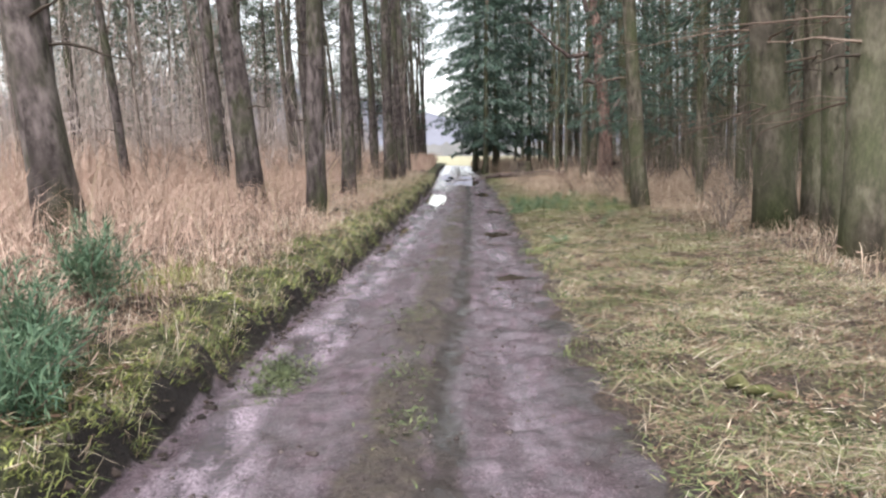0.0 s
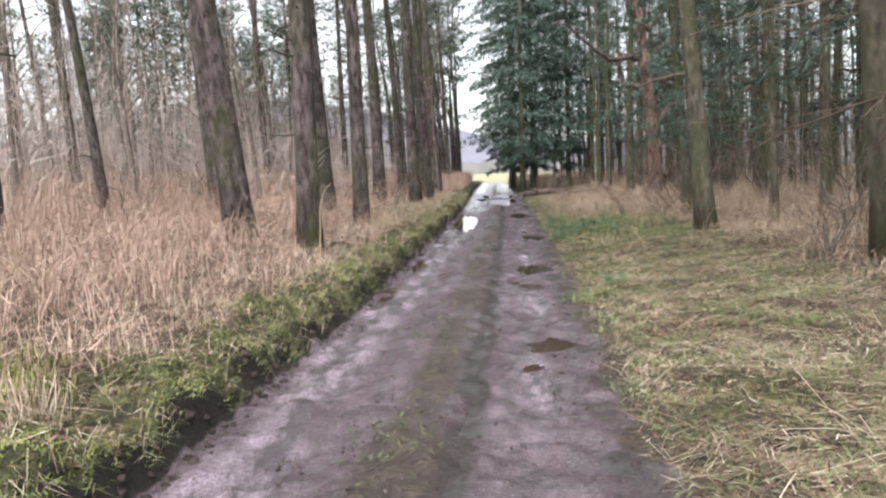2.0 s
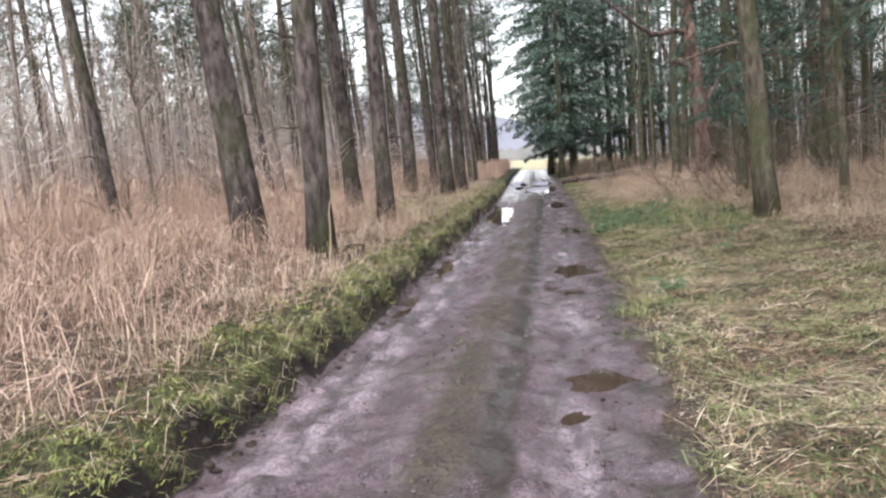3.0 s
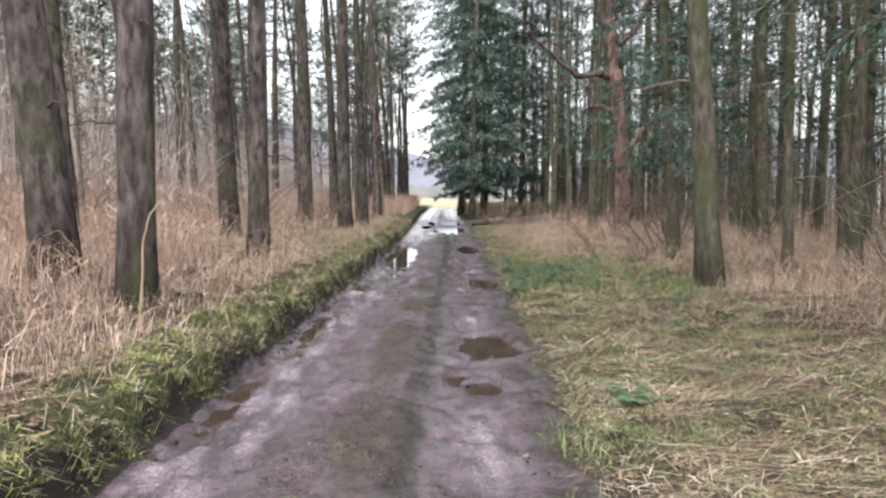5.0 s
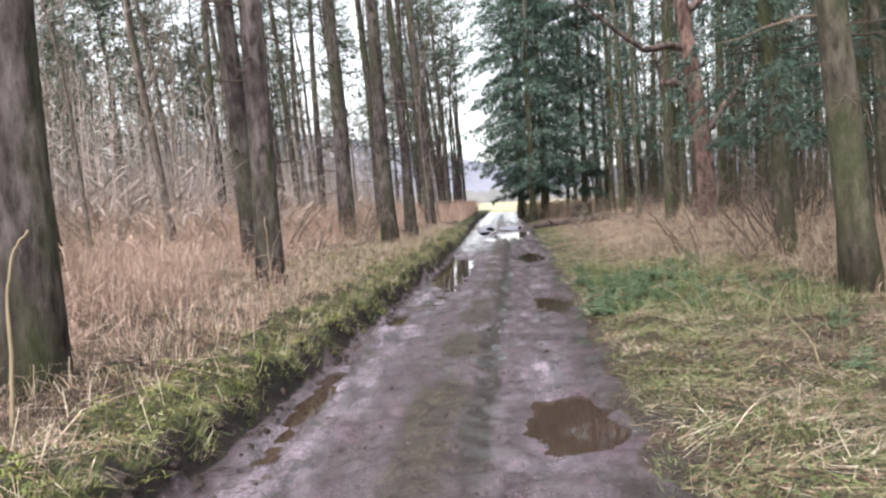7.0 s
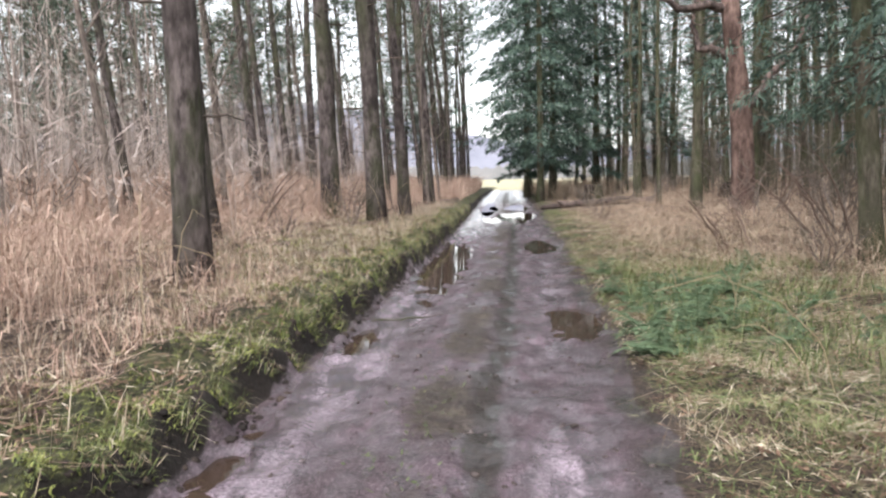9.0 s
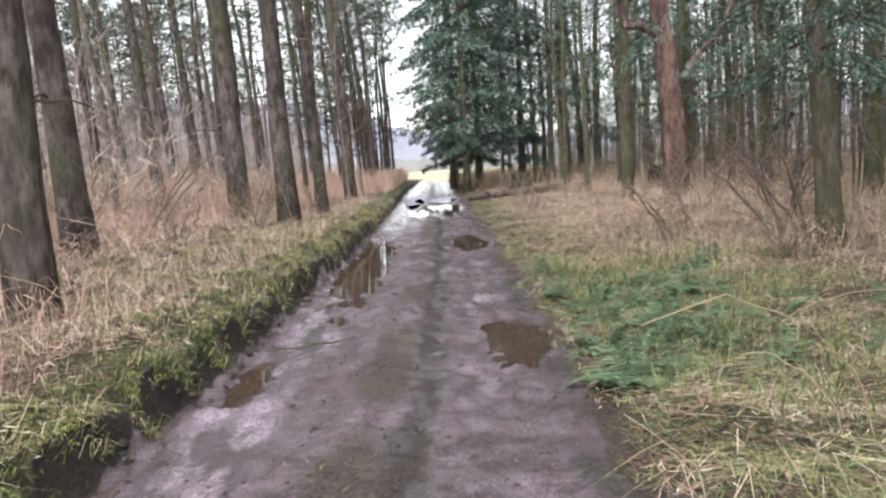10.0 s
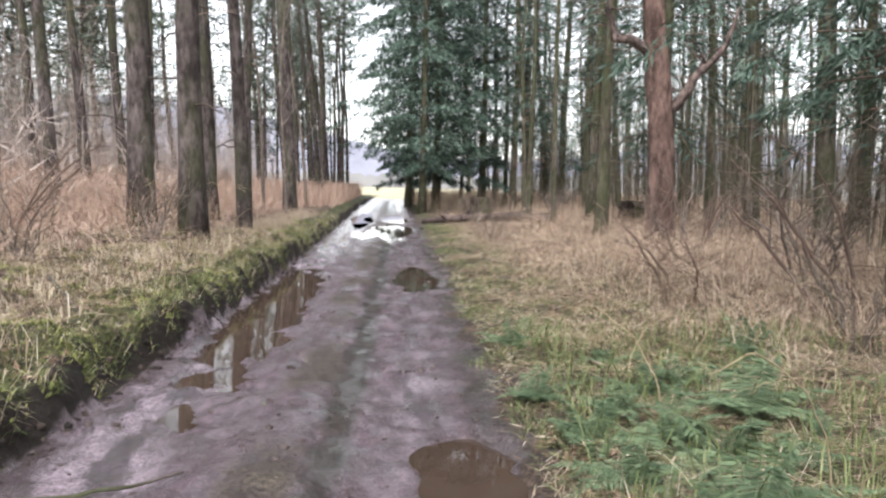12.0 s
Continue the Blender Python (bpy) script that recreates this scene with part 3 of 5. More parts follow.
RADIUS = {"spruce": (0.2, 0.22, 0.18), "full": (0.2, 0.22), "curtain": (0.2, 0.22), "roadside": (0.18,), "young": (0.11, 0.13), "pine": (0.21, 0.23, 0.19), "bare": (0.1, 0.08, 0.12)}
LABELS = {
    "spruce": ("tall spruce with green mossy trunk and dead lower branches", "spruce tree"),
    "full": ("dark green spruce with drooping boughs beside the track", "spruce tree"),
    "curtain": ("tall spruce with layered drooping boughs where the track ends", "spruce tree"),
    "roadside": ("spruce with mossy trunk and fine green boughs in brambles", "spruce tree"),
    "young": ("bushy grey-green young pine far back in the wood", "pine tree"),
    "pine": ("tall straight pine with grey-brown bark in dead bracken", "pine tree"),
    "bare": ("slim leafless tree with twiggy branches among dead undergrowth", "bare tree"),
}
used = set()
TAKEN = []


def plant(kind, x, y, girth, lean=0.0, lean_y=0.0, variant=None, label=""):
    """A tree at x, y with that trunk diameter; lean: sideways metres per metre of height."""
    i = rng.integers(len(PROTO[kind])) if variant is None else variant
    src = PROTO[kind][i]
    k = girth / 2 / RADIUS[kind][i]
    tall = min(1.25, max(0.8, 0.6 + 0.4 * k))
    m = Matrix.Translation((x, y, float(height(np.array(x), np.array(y))))) @ Matrix(((1, 0, lean, 0), (0, 1, lean_y, 0), (0, 0, 1, 0), (0, 0, 0, 1))) @ pose(0, 0, 0, 0, 0, rng.uniform(0, 360)) @ Matrix.Diagonal((k, k, tall, 1))
    if (kind, i) in used:
        ob = copy_thing(src, Matrix.Identity(4))
    else:
        used.add((kind, i))
        ob = src
    loc, rot, sca = m.decompose()
    tilt = Euler((-math.atan(lean_y), math.atan(lean), 0)).to_matrix().to_4x4()
    ob.matrix_basis = Matrix.Translation(loc) @ tilt @ pose(0, 0, 0, 0, 0, rng.uniform(0, 360)) @ Matrix.Diagonal((k, k, tall, 1))
    lab, cat = LABELS[kind]
    tagged(ob, label or lab, cat, "trees of the wood")
    TAKEN.append((x, y))
    return ob


KEY_TREES = [  # kind, x, y, trunk diameter, lean
    ("pine", -4.02, 15.46, 0.52, -0.10), ("pine", -2.37, 13.74, 0.37, 0.0), ("pine", -2.45, 19.02, 0.37, 0.0),
    ("pine", -4.13, 23.5, 0.45, -0.06), ("pine", -3.59, 30.32, 0.5, -0.02), ("pine", -2.01, 27.92, 0.44, -0.04),
    ("pine", -1.7, 30.6, 0.3, -0.05), ("pine", -1.97, 40.1, 0.45, -0.04), ("pine", -4.6, 8.8, 0.54, -0.13),
    ("spruce", 4.88, 18.0, 0.4, -0.085), ("spruce", 6.9, 19.6, 0.2, -0.04), ("spruce", 7.7, 18.9, 0.26, -0.03), ("spruce", 8.7, 21.0, 0.22, -0.04), ("roadside", 5.58, 21.85, 0.29, -0.07), ("spruce", 5.68, 12.37, 0.64, -0.1),
    ("spruce", 6.5, 12.8, 0.34, -0.06), ("spruce", 6.0, 11.1, 0.36, -0.08), ("spruce", 5.4, 9.2, 0.56, -0.05),
]
for kind, x, y, girth, lean in KEY_TREES:
    ob = plant(kind, x, y, girth, lean)
    for z in rng.uniform(1.8, 6.5, 6):
        s = Soup()
        q = branch_line(np.array([0, 0, z]), rng.uniform(0, 2 * np.pi), rng.uniform(-0.2, 0.35), rng.uniform(0.35, 0.9), 0.15, 6, 0.05)
        tube(s, q, np.linspace(0.022, 0.008, 6), 6, True, 0.08)
        part("branch_stub", s, DARK_TWIG, ob)
for x, y, g in [(5.4, 72, 0.42), (7.9, 54, 0.4), (6.9, 59, 0.4), (11.0, 56, 0.42), (9.6, 27.5, 0.34), (9.2, 37, 0.36), (12.0, 23.0, 0.34), (11.5, 43, 0.4), (13.5, 31, 0.36), (8.3, 17.5, 0.3)]:
    plant("full", x, y, g, 0.0, 0.0, int(y) % 2)
for x, y, g in [(3.0, 51.6, 0.38), (4.0, 56.5, 0.42), (2.7, 62, 0.42), (6.4, 54.8, 0.34), (3.2, 69, 0.42)]:
    plant("curtain", x, y, g, 0.0, 0.0, int(y) % 2)
TAKEN.append((6.84, 30.87))


def scatter_trees(kind_weights, x0, x1, y0, y1, count, gap, girths, lean):
    done = tries = 0
    while done < count and tries < count * 60:
        tries += 1
        x, y = rng.uniform(x0, x1), rng.uniform(y0, y1)
        if any((x - a) ** 2 + (y - b) ** 2 < gap * gap for a, b in TAKEN):
            continue
        kind = rng.choice(list(kind_weights), p=list(kind_weights.values()))
        g = rng.uniform(*girths) * (0.45 if kind == "bare" else 1)
        plant(kind, x, y, g, rng.normal(lean, 0.03), rng.normal(0, 0.03))
        done += 1


scatter_trees({"pine": 0.8, "bare": 0.2}, -3.6, -1.6, 33, 80, 26, 1.4, (0.2, 0.36), -0.05)
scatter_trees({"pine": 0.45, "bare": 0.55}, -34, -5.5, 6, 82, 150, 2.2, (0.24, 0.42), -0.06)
scatter_trees({"spruce": 1.0}, 6.4, 28, 9, 82, 140, 1.9, (0.16, 0.4), -0.03)
scatter_trees({"pine": 1.0}, -26, -5, -30, 2, 9, 4.2, (0.3, 0.45), -0.05)
scatter_trees({"spruce": 1.0}, 6, 26, -30, 5, 13, 4.0, (0.25, 0.45), -0.03)
scatter_trees({"young": 1.0}, -36, -7.5, 40, 84, 32, 2.4, (0.2, 0.3), 0.0)
scatter_trees({"young": 1.0}, -6.5, -3.2, 58, 84, 7, 1.6, (0.2, 0.26), 0.0)
scatter_trees({"young": 1.0}, 14, 36, 56, 86, 8, 2.2, (0.2, 0.3), 0.0)


def make_red_pine():
    """The weathered pine with orange bark and crooked dead limbs."""
    root = new("weathered_pine")
    z = np.linspace(-0.3, 10.5, 24)
    line = np.stack([-0.06 * z + 0.1 * np.sin(z * 0.8) + np.where(z > 6, (z - 6) * -0.12, 0), 0.05 * np.sin(z), z], 1)
    s = Soup()
    tube(s, line, np.interp(z, [-0.3, 0, 0.6, 4, 7, 10.5], [0.42, 0.36, 0.29, 0.25, 0.17, 0.07]), 14, True, 0.06)
    part("trunk", s, BARK_RED, root)
    limbs = [((-0.2, 0, 4.1), (-0.75, -0.1, 4.35), (-1.15, 0, 4.45), (-1.3, 0.1, 5.0), (-1.2, 0.1, 5.6)),
             ((-0.25, 0, 5.3), (-1.0, -0.2, 5.45), (-1.7, -0.3, 5.3), (-2.5, -0.4, 5.9), (-3.3, -0.5, 6.6)),
             ((-0.1, 0, 2.9), (0.35, -0.1, 3.3), (0.6, -0.15, 3.75), (1.2, -0.1, 4.3), (1.5, 0, 5.2)),
             ((-0.4, 0, 6.4), (0.1, 0.1, 6.8), (0.5, 0.1, 7.4), (0.6, 0.2, 8.2), (0.9, 0.3, 8.8)),
             ((-0.5, 0, 6.7), (-0.95, 0.1, 7.3), (-1.2, 0.0, 8.1), (-1.7, 0.1, 8.8), (-1.8, 0.2, 9.6))]
    for pts in limbs:
        s = Soup()
        t = np.linspace(0, 1, 13)
        pts = np.array(pts)
        q = np.stack([np.interp(t, np.linspace(0, 1, 5), pts[:, k]) for k in range(3)], 1) + rng.normal(0, 0.025, (13, 3))
        tube(s, q, np.linspace(0.13, 0.035, 13), 8, True, 0.06)
        limb = part("limb", s, BARK_LIMB, root, "crooked bare limb")
        for _ in range(9):
            i = rng.integers(4, 13)
            w = branch_line(q[i], rng.uniform(0, 6.28), rng.uniform(-0.3, 0.9), rng.uniform(0.4, 1.2), 0.1, 6, 0.07)
            s = Soup()
            tube(s, w, np.linspace(0.024, 0.006, 6), 5, True)
            part("twig", s, BARK_LIMB, limb)
    root.matrix_basis = pose(6.84, 30.87, float(height(np.array(6.84), np.array(30.87))), 0, 0, 0)
    tagged(root, "weathered pine with orange flaking bark and crooked bare limbs", "pine tree")


make_red_pine()


# ---- undergrowth ----
def scatter(n, x0, x1, y0, y1):
    return rng.uniform(x0, x1, n), rng.uniform(y0, y1, n)


def stand(x, y, sink=0.02):
    return np.stack([x, y, height(x, y) - sink], 1)


def stuff(name, soup, material, label, category):
    return tagged(part(name, soup, material), label, category, kind="stuff")


def thicket(soup, bits, x, y, tall, width, spread=0.34):
    """Dead stalks with withered leaf scraps on them."""
    n = len(x)
    base = stand(x, y)
    lean = rng.normal(0, 1, (n, 2)) * (tall * spread * rng.choice([0.5, 1.0, 2.2], n, p=[0.4, 0.4, 0.2]))[:, None]
    blades(soup, base, tall, width, lean, 0.4)
    k = rng.integers(0, n, int(n * 0.32))
    t = rng.uniform(0.25, 1.0, len(k))
    at = base[k] + np.concatenate([lean[k] * (t ** 2)[:, None], (tall[k] * t)[:, None]], 1) + rng.normal(0, 0.04, (len(k), 3))
    d = rng.normal(0, 1, (len(k), 3))
    d[:, 2] -= 0.4
    sprays(bits, at, d, rng.uniform(0.05, 0.15, len(k)) * (1 + 25 * (width[k] - 0.006)), 0.011 * (1 + 30 * np.clip(width[k] - 0.006, 0, 1)), 1.0)


def tangle(soup, x, y, low, high, length, width, comb=None):
    """Broken stalks lying across one another, between the heights low and high."""
    n = len(x)
    turn = rng.uniform(0, 2 * np.pi, n) if comb is None else comb + rng.normal(0, 0.6, n)
    at = stand(x, y, 0.0)
    at[:, 2] += rng.uniform(low, high, n)
    run = length * rng.uniform(0.5, 1.3, n)
    rise = rng.normal(0, 0.3, n) * np.clip(high, 0.02, 0.5)
    blades(soup, at, rise, width, np.stack([run * np.cos(turn), run * np.sin(turn)], 1), 0.2)


stalks, scraps = Soup(), Soup()
x, y = scatter(52000, -9.0, -1.2, 1, 44)
d = left_edge(y) - x
patch = rough(x + 1, y, 1.4) + 0.5 * rough(x, y, 0.5)
keep = (d > 0.42 + 0.15 * patch) & (rng.random(len(x)) < np.clip(0.45 + 0.6 * patch, 0.04, 1))
x, y, d = x[keep], y[keep], d[keep]
tangle(stalks, x, y, 0.0, 0.1 + 0.4 * smooth(0.5, 2.5, d), rng.uniform(0.25, 0.85, len(x)), rng.uniform(0.005, 0.012, len(x)), 0.6 + 2.2 * rough(x, y, 2.4))
x, y = scatter(26000, -7.5, -1.0, 17, 33)
d = left_edge(y) - x
keep = (d > 0.5) & (rough(x, y + 1, 1.3) + 0.5 * rough(x, y, 0.5) > -0.35)
x, y, d = x[keep], y[keep], d[keep]
tangle(stalks, x, y, 0.01, 0.06 + 0.3 * smooth(2, 5, d), rng.uniform(0.2, 0.6, len(x)), rng.uniform(0.006, 0.014, len(x)))
x, y = scatter(16000, -34, -5, 22, 70)
tangle(stalks, x, y, 0.3, 1.2, rng.uniform(0.4, 1.1, len(x)), rng.uniform(0.02, 0.04, len(x)))
x, y = scatter(92000, -9.5, -1.4, 1, 46)
d = left_edge(y) - x
patch = rough(x, y, 2.2) + 0.5 * rough(x, y, 0.8)
keep = (d > 0.52 + 0.22 * patch) & (rng.random(len(x)) < np.clip(0.5 + 0.6 * patch + 0.3 * smooth(2, 5, d), 0.03, 1))
keep &= ~((y > 19.5) & (d < 3.0 - 0.4 * patch) & (rng.random(len(x)) < 0.88))
open_ground = smooth(19.5, 21.5, y) * smooth(30, 28, y)
keep &= rng.random(len(x)) > 0.93 * open_ground * smooth(5.5, 3.8, d)
x, y, d, patch, open_ground = x[keep], y[keep], d[keep], patch[keep], open_ground[keep]
tall = (1 - 0.5 * open_ground) * (0.3 + 0.5 * smooth(0.8, 3.2, d) + 0.4 * smooth(3.5, 7, d) + 0.2 * patch) * rng.uniform(0.35, 1.3, len(x)) * (1 - 0.28 * np.exp(-((y - 13.5) / 4) ** 2))
thicket(stalks, scraps, x, y, np.clip(tall, 0.15, 2.2), rng.uniform(0.004, 0.009, len(x)), 0.68)
x, y = scatter(38000, -36, -8, 6, 88)
patch = rough(x, y, 4)
tall = np.clip((1.7 + 0.45 * patch) * rng.uniform(0.5, 1.2, len(x)), 0.3, 2.4)
thicket(stalks, scraps, x, y, tall, rng.uniform(0.012, 0.024, len(x)))
x, y = scatter(16000, -8, -0.8, 46, 86)
keep = left_edge(y) - x > 0.6
x, y = x[keep], y[keep]
thicket(stalks, scraps, x, y, rng.uniform(0.5, 1.5, len(x)), rng.uniform(0.012, 0.022, len(x)))
stuff("dead_bracken", stalks, BRACKEN, "tangle of dead pinkish-brown bracken and grass stalks under pines", "bracken")

right = Soup()
x, y = scatter(70000, 1.6, 10, 14, 40)
e = x - right_edge(y)
patch = rough(x, y + 3, 1.5) + 0.5 * rough(x, y, 0.5)
start = np.interp(y, [14, 18, 20.5, 24, 60], [3.6, 2.6, 1.0, 0.5, 0.6])
keep = (e > start + 0.3 * patch) & (rng.random(len(x)) < np.clip(0.5 + 0.55 * patch, 0.06, 1))
x, y, e, start = x[keep], y[keep], e[keep], start[keep]
tangle(right, x, y, 0.0, 0.08 + 0.4 * smooth(0.2, 2.2, e - start), rng.uniform(0.25, 0.8, len(x)), rng.uniform(0.0035, 0.008, len(x)), 2.6 + 2.0 * rough(x, y, 2.2))
x, y = scatter(60000, 1.6, 13, 15, 53)
e = x - right_edge(y)
patch = rough(x, y, 2.0) + 0.5 * rough(x, y, 0.7)
start = np.interp(y, [15, 18, 20.5, 24, 60], [4.2, 3.2, 1.7, 0.9, 0.8])
keep = (e > start + 0.35 * patch) & (rng.random(len(x)) < np.clip(0.65 + 0.4 * patch, 0.1, 1))
x, y, e, start, patch = x[keep], y[keep], e[keep], start[keep], patch[keep]
tall = (0.16 + 0.22 * smooth(0, 2.0, e - start) + 0.12 * patch + 0.22 * smooth(2.4, 5, e)) * rng.uniform(0.4, 1.4, len(x)) * (1 - 0.62 * smooth(27, 33, y) * smooth(9, 6.5, x))
thicket(right, scraps, x, y, np.clip(tall, 0.12, 1.6), rng.uniform(0.004, 0.008, len(x)), 0.95)
x, y = scatter(15000, 4.0, 14, 5, 18)
keep = x - right_edge(y) > 3.6 + 0.5 * rough(x, y, 2)
x, y = x[keep], y[keep]
thicket(right, scraps, x, y, rng.uniform(0.08, 0.4, len(x)), rng.uniform(0.004, 0.01, len(x)), 0.8)
x, y = scatter(46000, 3.2, 36, 8, 88)
keep = (x > 12) | (y > 52)
x, y = x[keep], y[keep]
thicket(right, scraps, x, y, rng.uniform(0.3, 1.5, len(x)), rng.uniform(0.012, 0.026, len(x)), 0.5)
stuff("dead_grass", right, TANGLE, "mass of dead tan grass and bramble at the foot of spruces", "dead grass")
stuff("withered_leaves", scraps, LEAVES, "withered brown leaf scraps hanging in dead undergrowth", "dead leaves")

# thin saplings and their twigs fill the depth of the wood
def saplings(soup, x, y, tall, width, twigs):
    base = stand(x, y)
    n = len(x)
    lean = rng.normal(0, 0.06, (n, 2)) * tall[:, None]
    blades(soup, base, tall, width, lean, 0.05)
    k = rng.integers(0, n, n * twigs)
    t = rng.uniform(0.2, 1.0, len(k))
    at = base[k] + np.concatenate([lean[k] * (t ** 1.5)[:, None], (tall[k] * t)[:, None]], 1)
    d = rng.normal(0, 1, (len(k), 3))
    d[:, 2] = np.abs(d[:, 2]) * 0.9 + 0.25
    sprays(soup, at, d, rng.uniform(0.3, 1.1, len(k)), 0.02, 1.0)


brush = Soup()
x, y = scatter(6500, -37, -9, 16, 94)
saplings(brush, x, y, rng.uniform(1.6, 8.5, len(x)), rng.uniform(0.015, 0.03, len(x)), 12)
x, y = scatter(150, -8, -3.5, 20, 60)
saplings(brush, x, y, rng.uniform(1.2, 3.2, len(x)), rng.uniform(0.01, 0.02, len(x)), 10)
stuff("sapling_thicket", brush, SAPLING, "thicket of thin bare grey saplings between the pines", "saplings")
brush = Soup()
x, y = scatter(1500, 9.5, 38, 26, 92)
saplings(brush, x, y, rng.uniform(3, 9, len(x)), rng.uniform(0.03, 0.07, len(x)), 12)
stuff("pole_thicket", brush, POLE, "thin dim young spruce poles deep in the wood", "saplings")

# moss and grass on the bank
moss, bank, straw = Soup(), Soup(), Soup()
x, y = scatter(280000, -3.2, -0.2, 0, 34)
d = left_edge(y) - x
patch = rough(x, y, 1.3) + 0.7 * rough(x, y, 0.42)
keep = (d > 0.07 + 0.05 * patch) & (d < 0.5 + 0.3 * patch + 1.9 * smooth(17.5, 21, y) * smooth(33, 28, y))
x, y, d, patch = x[keep], y[keep], d[keep], patch[keep]
m = rng.random(len(x)) < np.clip(0.42 + 0.75 * patch, 0.02, 0.95)
blades(moss, stand(x[m], y[m], 0.01), rng.uniform(0.01, 0.042, m.sum()), rng.uniform(0.006, 0.013, m.sum()), rng.normal(0, 0.028, (m.sum(), 2)), 0.5)
g = ~m & (patch > 0.3) & (rng.random(len(x)) < 0.4)
h = rng.uniform(0.03, 0.12, g.sum())
over = np.stack([np.where(d[g] < 0.35, 0.1, 0.0) + rng.normal(0, 0.06, g.sum()), rng.normal(0, 0.07, g.sum())], 1)
blades(bank, stand(x[g], y[g], 0.01), h, rng.uniform(0.004, 0.009, g.sum()), over, 0.5)
x, y = scatter(36000, -3.2, -0.2, 1, 40)
d = left_edge(y) - x
keep = (d > 0.12) & (d < 1.6) & (rng.random(len(x)) < 0.16 + 0.75 * smooth(0.4, 0.85, d + 0.25 * rough(x, y, 0.9)))
x, y = x[keep], y[keep]
blades(straw, stand(x, y), rng.uniform(0.06, 0.28, len(x)), rng.uniform(0.0025, 0.005, len(x)), rng.normal(0, 0.2, (len(x), 2)) + [0.05, 0], 0.9)

x, y = scatter(50000, -7.0, -0.6, 16.5, 33)
d = left_edge(y) - x
patch = rough(x + 8, y, 1.6) + 0.6 * rough(x, y + 2, 0.6)
keep = (d > 0.3) & (d < 5.6) & (rng.random(len(x)) < np.clip(0.35 + 0.7 * patch, 0.04, 1) * smooth(16.5, 20, y))
x, y = x[keep], y[keep]
blades(straw, stand(x, y), rng.uniform(0.05, 0.28, len(x)) * (0.7 + 0.4 * np.clip(patch[keep], 0, 1)), rng.uniform(0.003, 0.008, len(x)), rng.normal(0, 0.2, (len(x), 2)), 0.7)
for soup, count, w in ((bank, 5500, 0.005), (straw, 5200, 0.004), (moss, 16000, 0.01)):
    x, y = scatter(count * 8, -1.9, 0.1, 0, 40)
    d = left_edge(y) - x + 0.05 * rough(x, y, 0.5)
    keep = (d > 0.05) & (d < 0.24) & (rough(x, y * 1.2, 0.5) + 0.6 * rough(x, y, 0.22) > -0.25)
    x, y = x[keep][:count], y[keep][:count]
    n = len(x)
    short = 0.4 if soup is moss else 1.0
    blades(soup, stand(x, y), rng.uniform(0.03, 0.12, n) * short, rng.uniform(0.6, 1.4, n) * w, np.stack([rng.uniform(0.03, 0.22, n) * short, rng.normal(0, 0.06, n)], 1), 1.6 if short == 1.0 else 0.8)

# the verge: green tufts, flattened straw, leaf litter
x, y = scatter(190000, 0.8, 6.0, 0, 40)
e = x - right_edge(y)
patch = rough(x, y, 1.5) + 0.6 * rough(x, y, 0.5)
wide = np.interp(y, [0, 15, 19, 24, 50], [3.4, 3.3, 2.6, 1.5, 1.2])
keep = (e > 0.05 + 0.15 * rough(x, y, 0.8)) & (e < wide) & (rng.random(len(x)) < np.clip(0.22 + 1.1 * patch, 0.02, 1))
x, y, patch, e = x[keep], y[keep], patch[keep], e[keep]
h = rng.uniform(0.015, 0.09, len(x)) * (1 + 0.4 * np.clip(patch, 0, 1))
blades(bank, stand(x, y), h, rng.uniform(0.003, 0.008, len(x)), rng.normal(0, 0.1, (len(x), 2)), 0.9)
x, y = scatter(160000, 0.8, 6.5, 0, 36)
e = x - right_edge(y)
patch = rough(x + 4, y, 1.8) + 0.6 * rough(x, y + 4, 0.6)
keep = (e > 0.1) & (rng.random(len(x)) < np.clip(0.3 + 1.1 * patch + 0.35 * np.exp(-((y - 20) / 4) ** 2), 0.05, 1))
x, y = x[keep], y[keep]
comb = -0.4 + 1.6 * rough(x, y, 1.3)
run = rng.uniform(0.1, 0.6, len(x))
turn = comb + rng.normal(0, 0.85, len(x))
blades(straw, stand(x, y, 0.0) + [0, 0, 0.015], rng.uniform(0.0, 0.1, len(x)), rng.uniform(0.002, 0.005, len(x)), np.stack([run * np.cos(turn), run * np.sin(turn)], 1), 0.1)
# low broad leaves in patches
leafy = Soup()
x, y = scatter(120000, 0.9, 5.6, 0, 30)
e = x - right_edge(y)
patch = rough(x + 2, y, 1.2) + 0.7 * rough(x, y + 6, 0.4)
keep = (e > 0.12) & (e < 3.4) & (patch > 0.42)
x, y = x[keep], y[keep]
d = np.concatenate([rng.normal(0, 1, (len(x), 2)), rng.normal(0.1, 0.4, (len(x), 1))], 1)
at = stand(x, y, 0.0)
at[:, 2] += rng.uniform(0.01, 0.1, len(x))
sprays(leafy, at, d, rng.uniform(0.02, 0.055, len(x)), rng.uniform(0.005, 0.013, len(x)), 0.8)
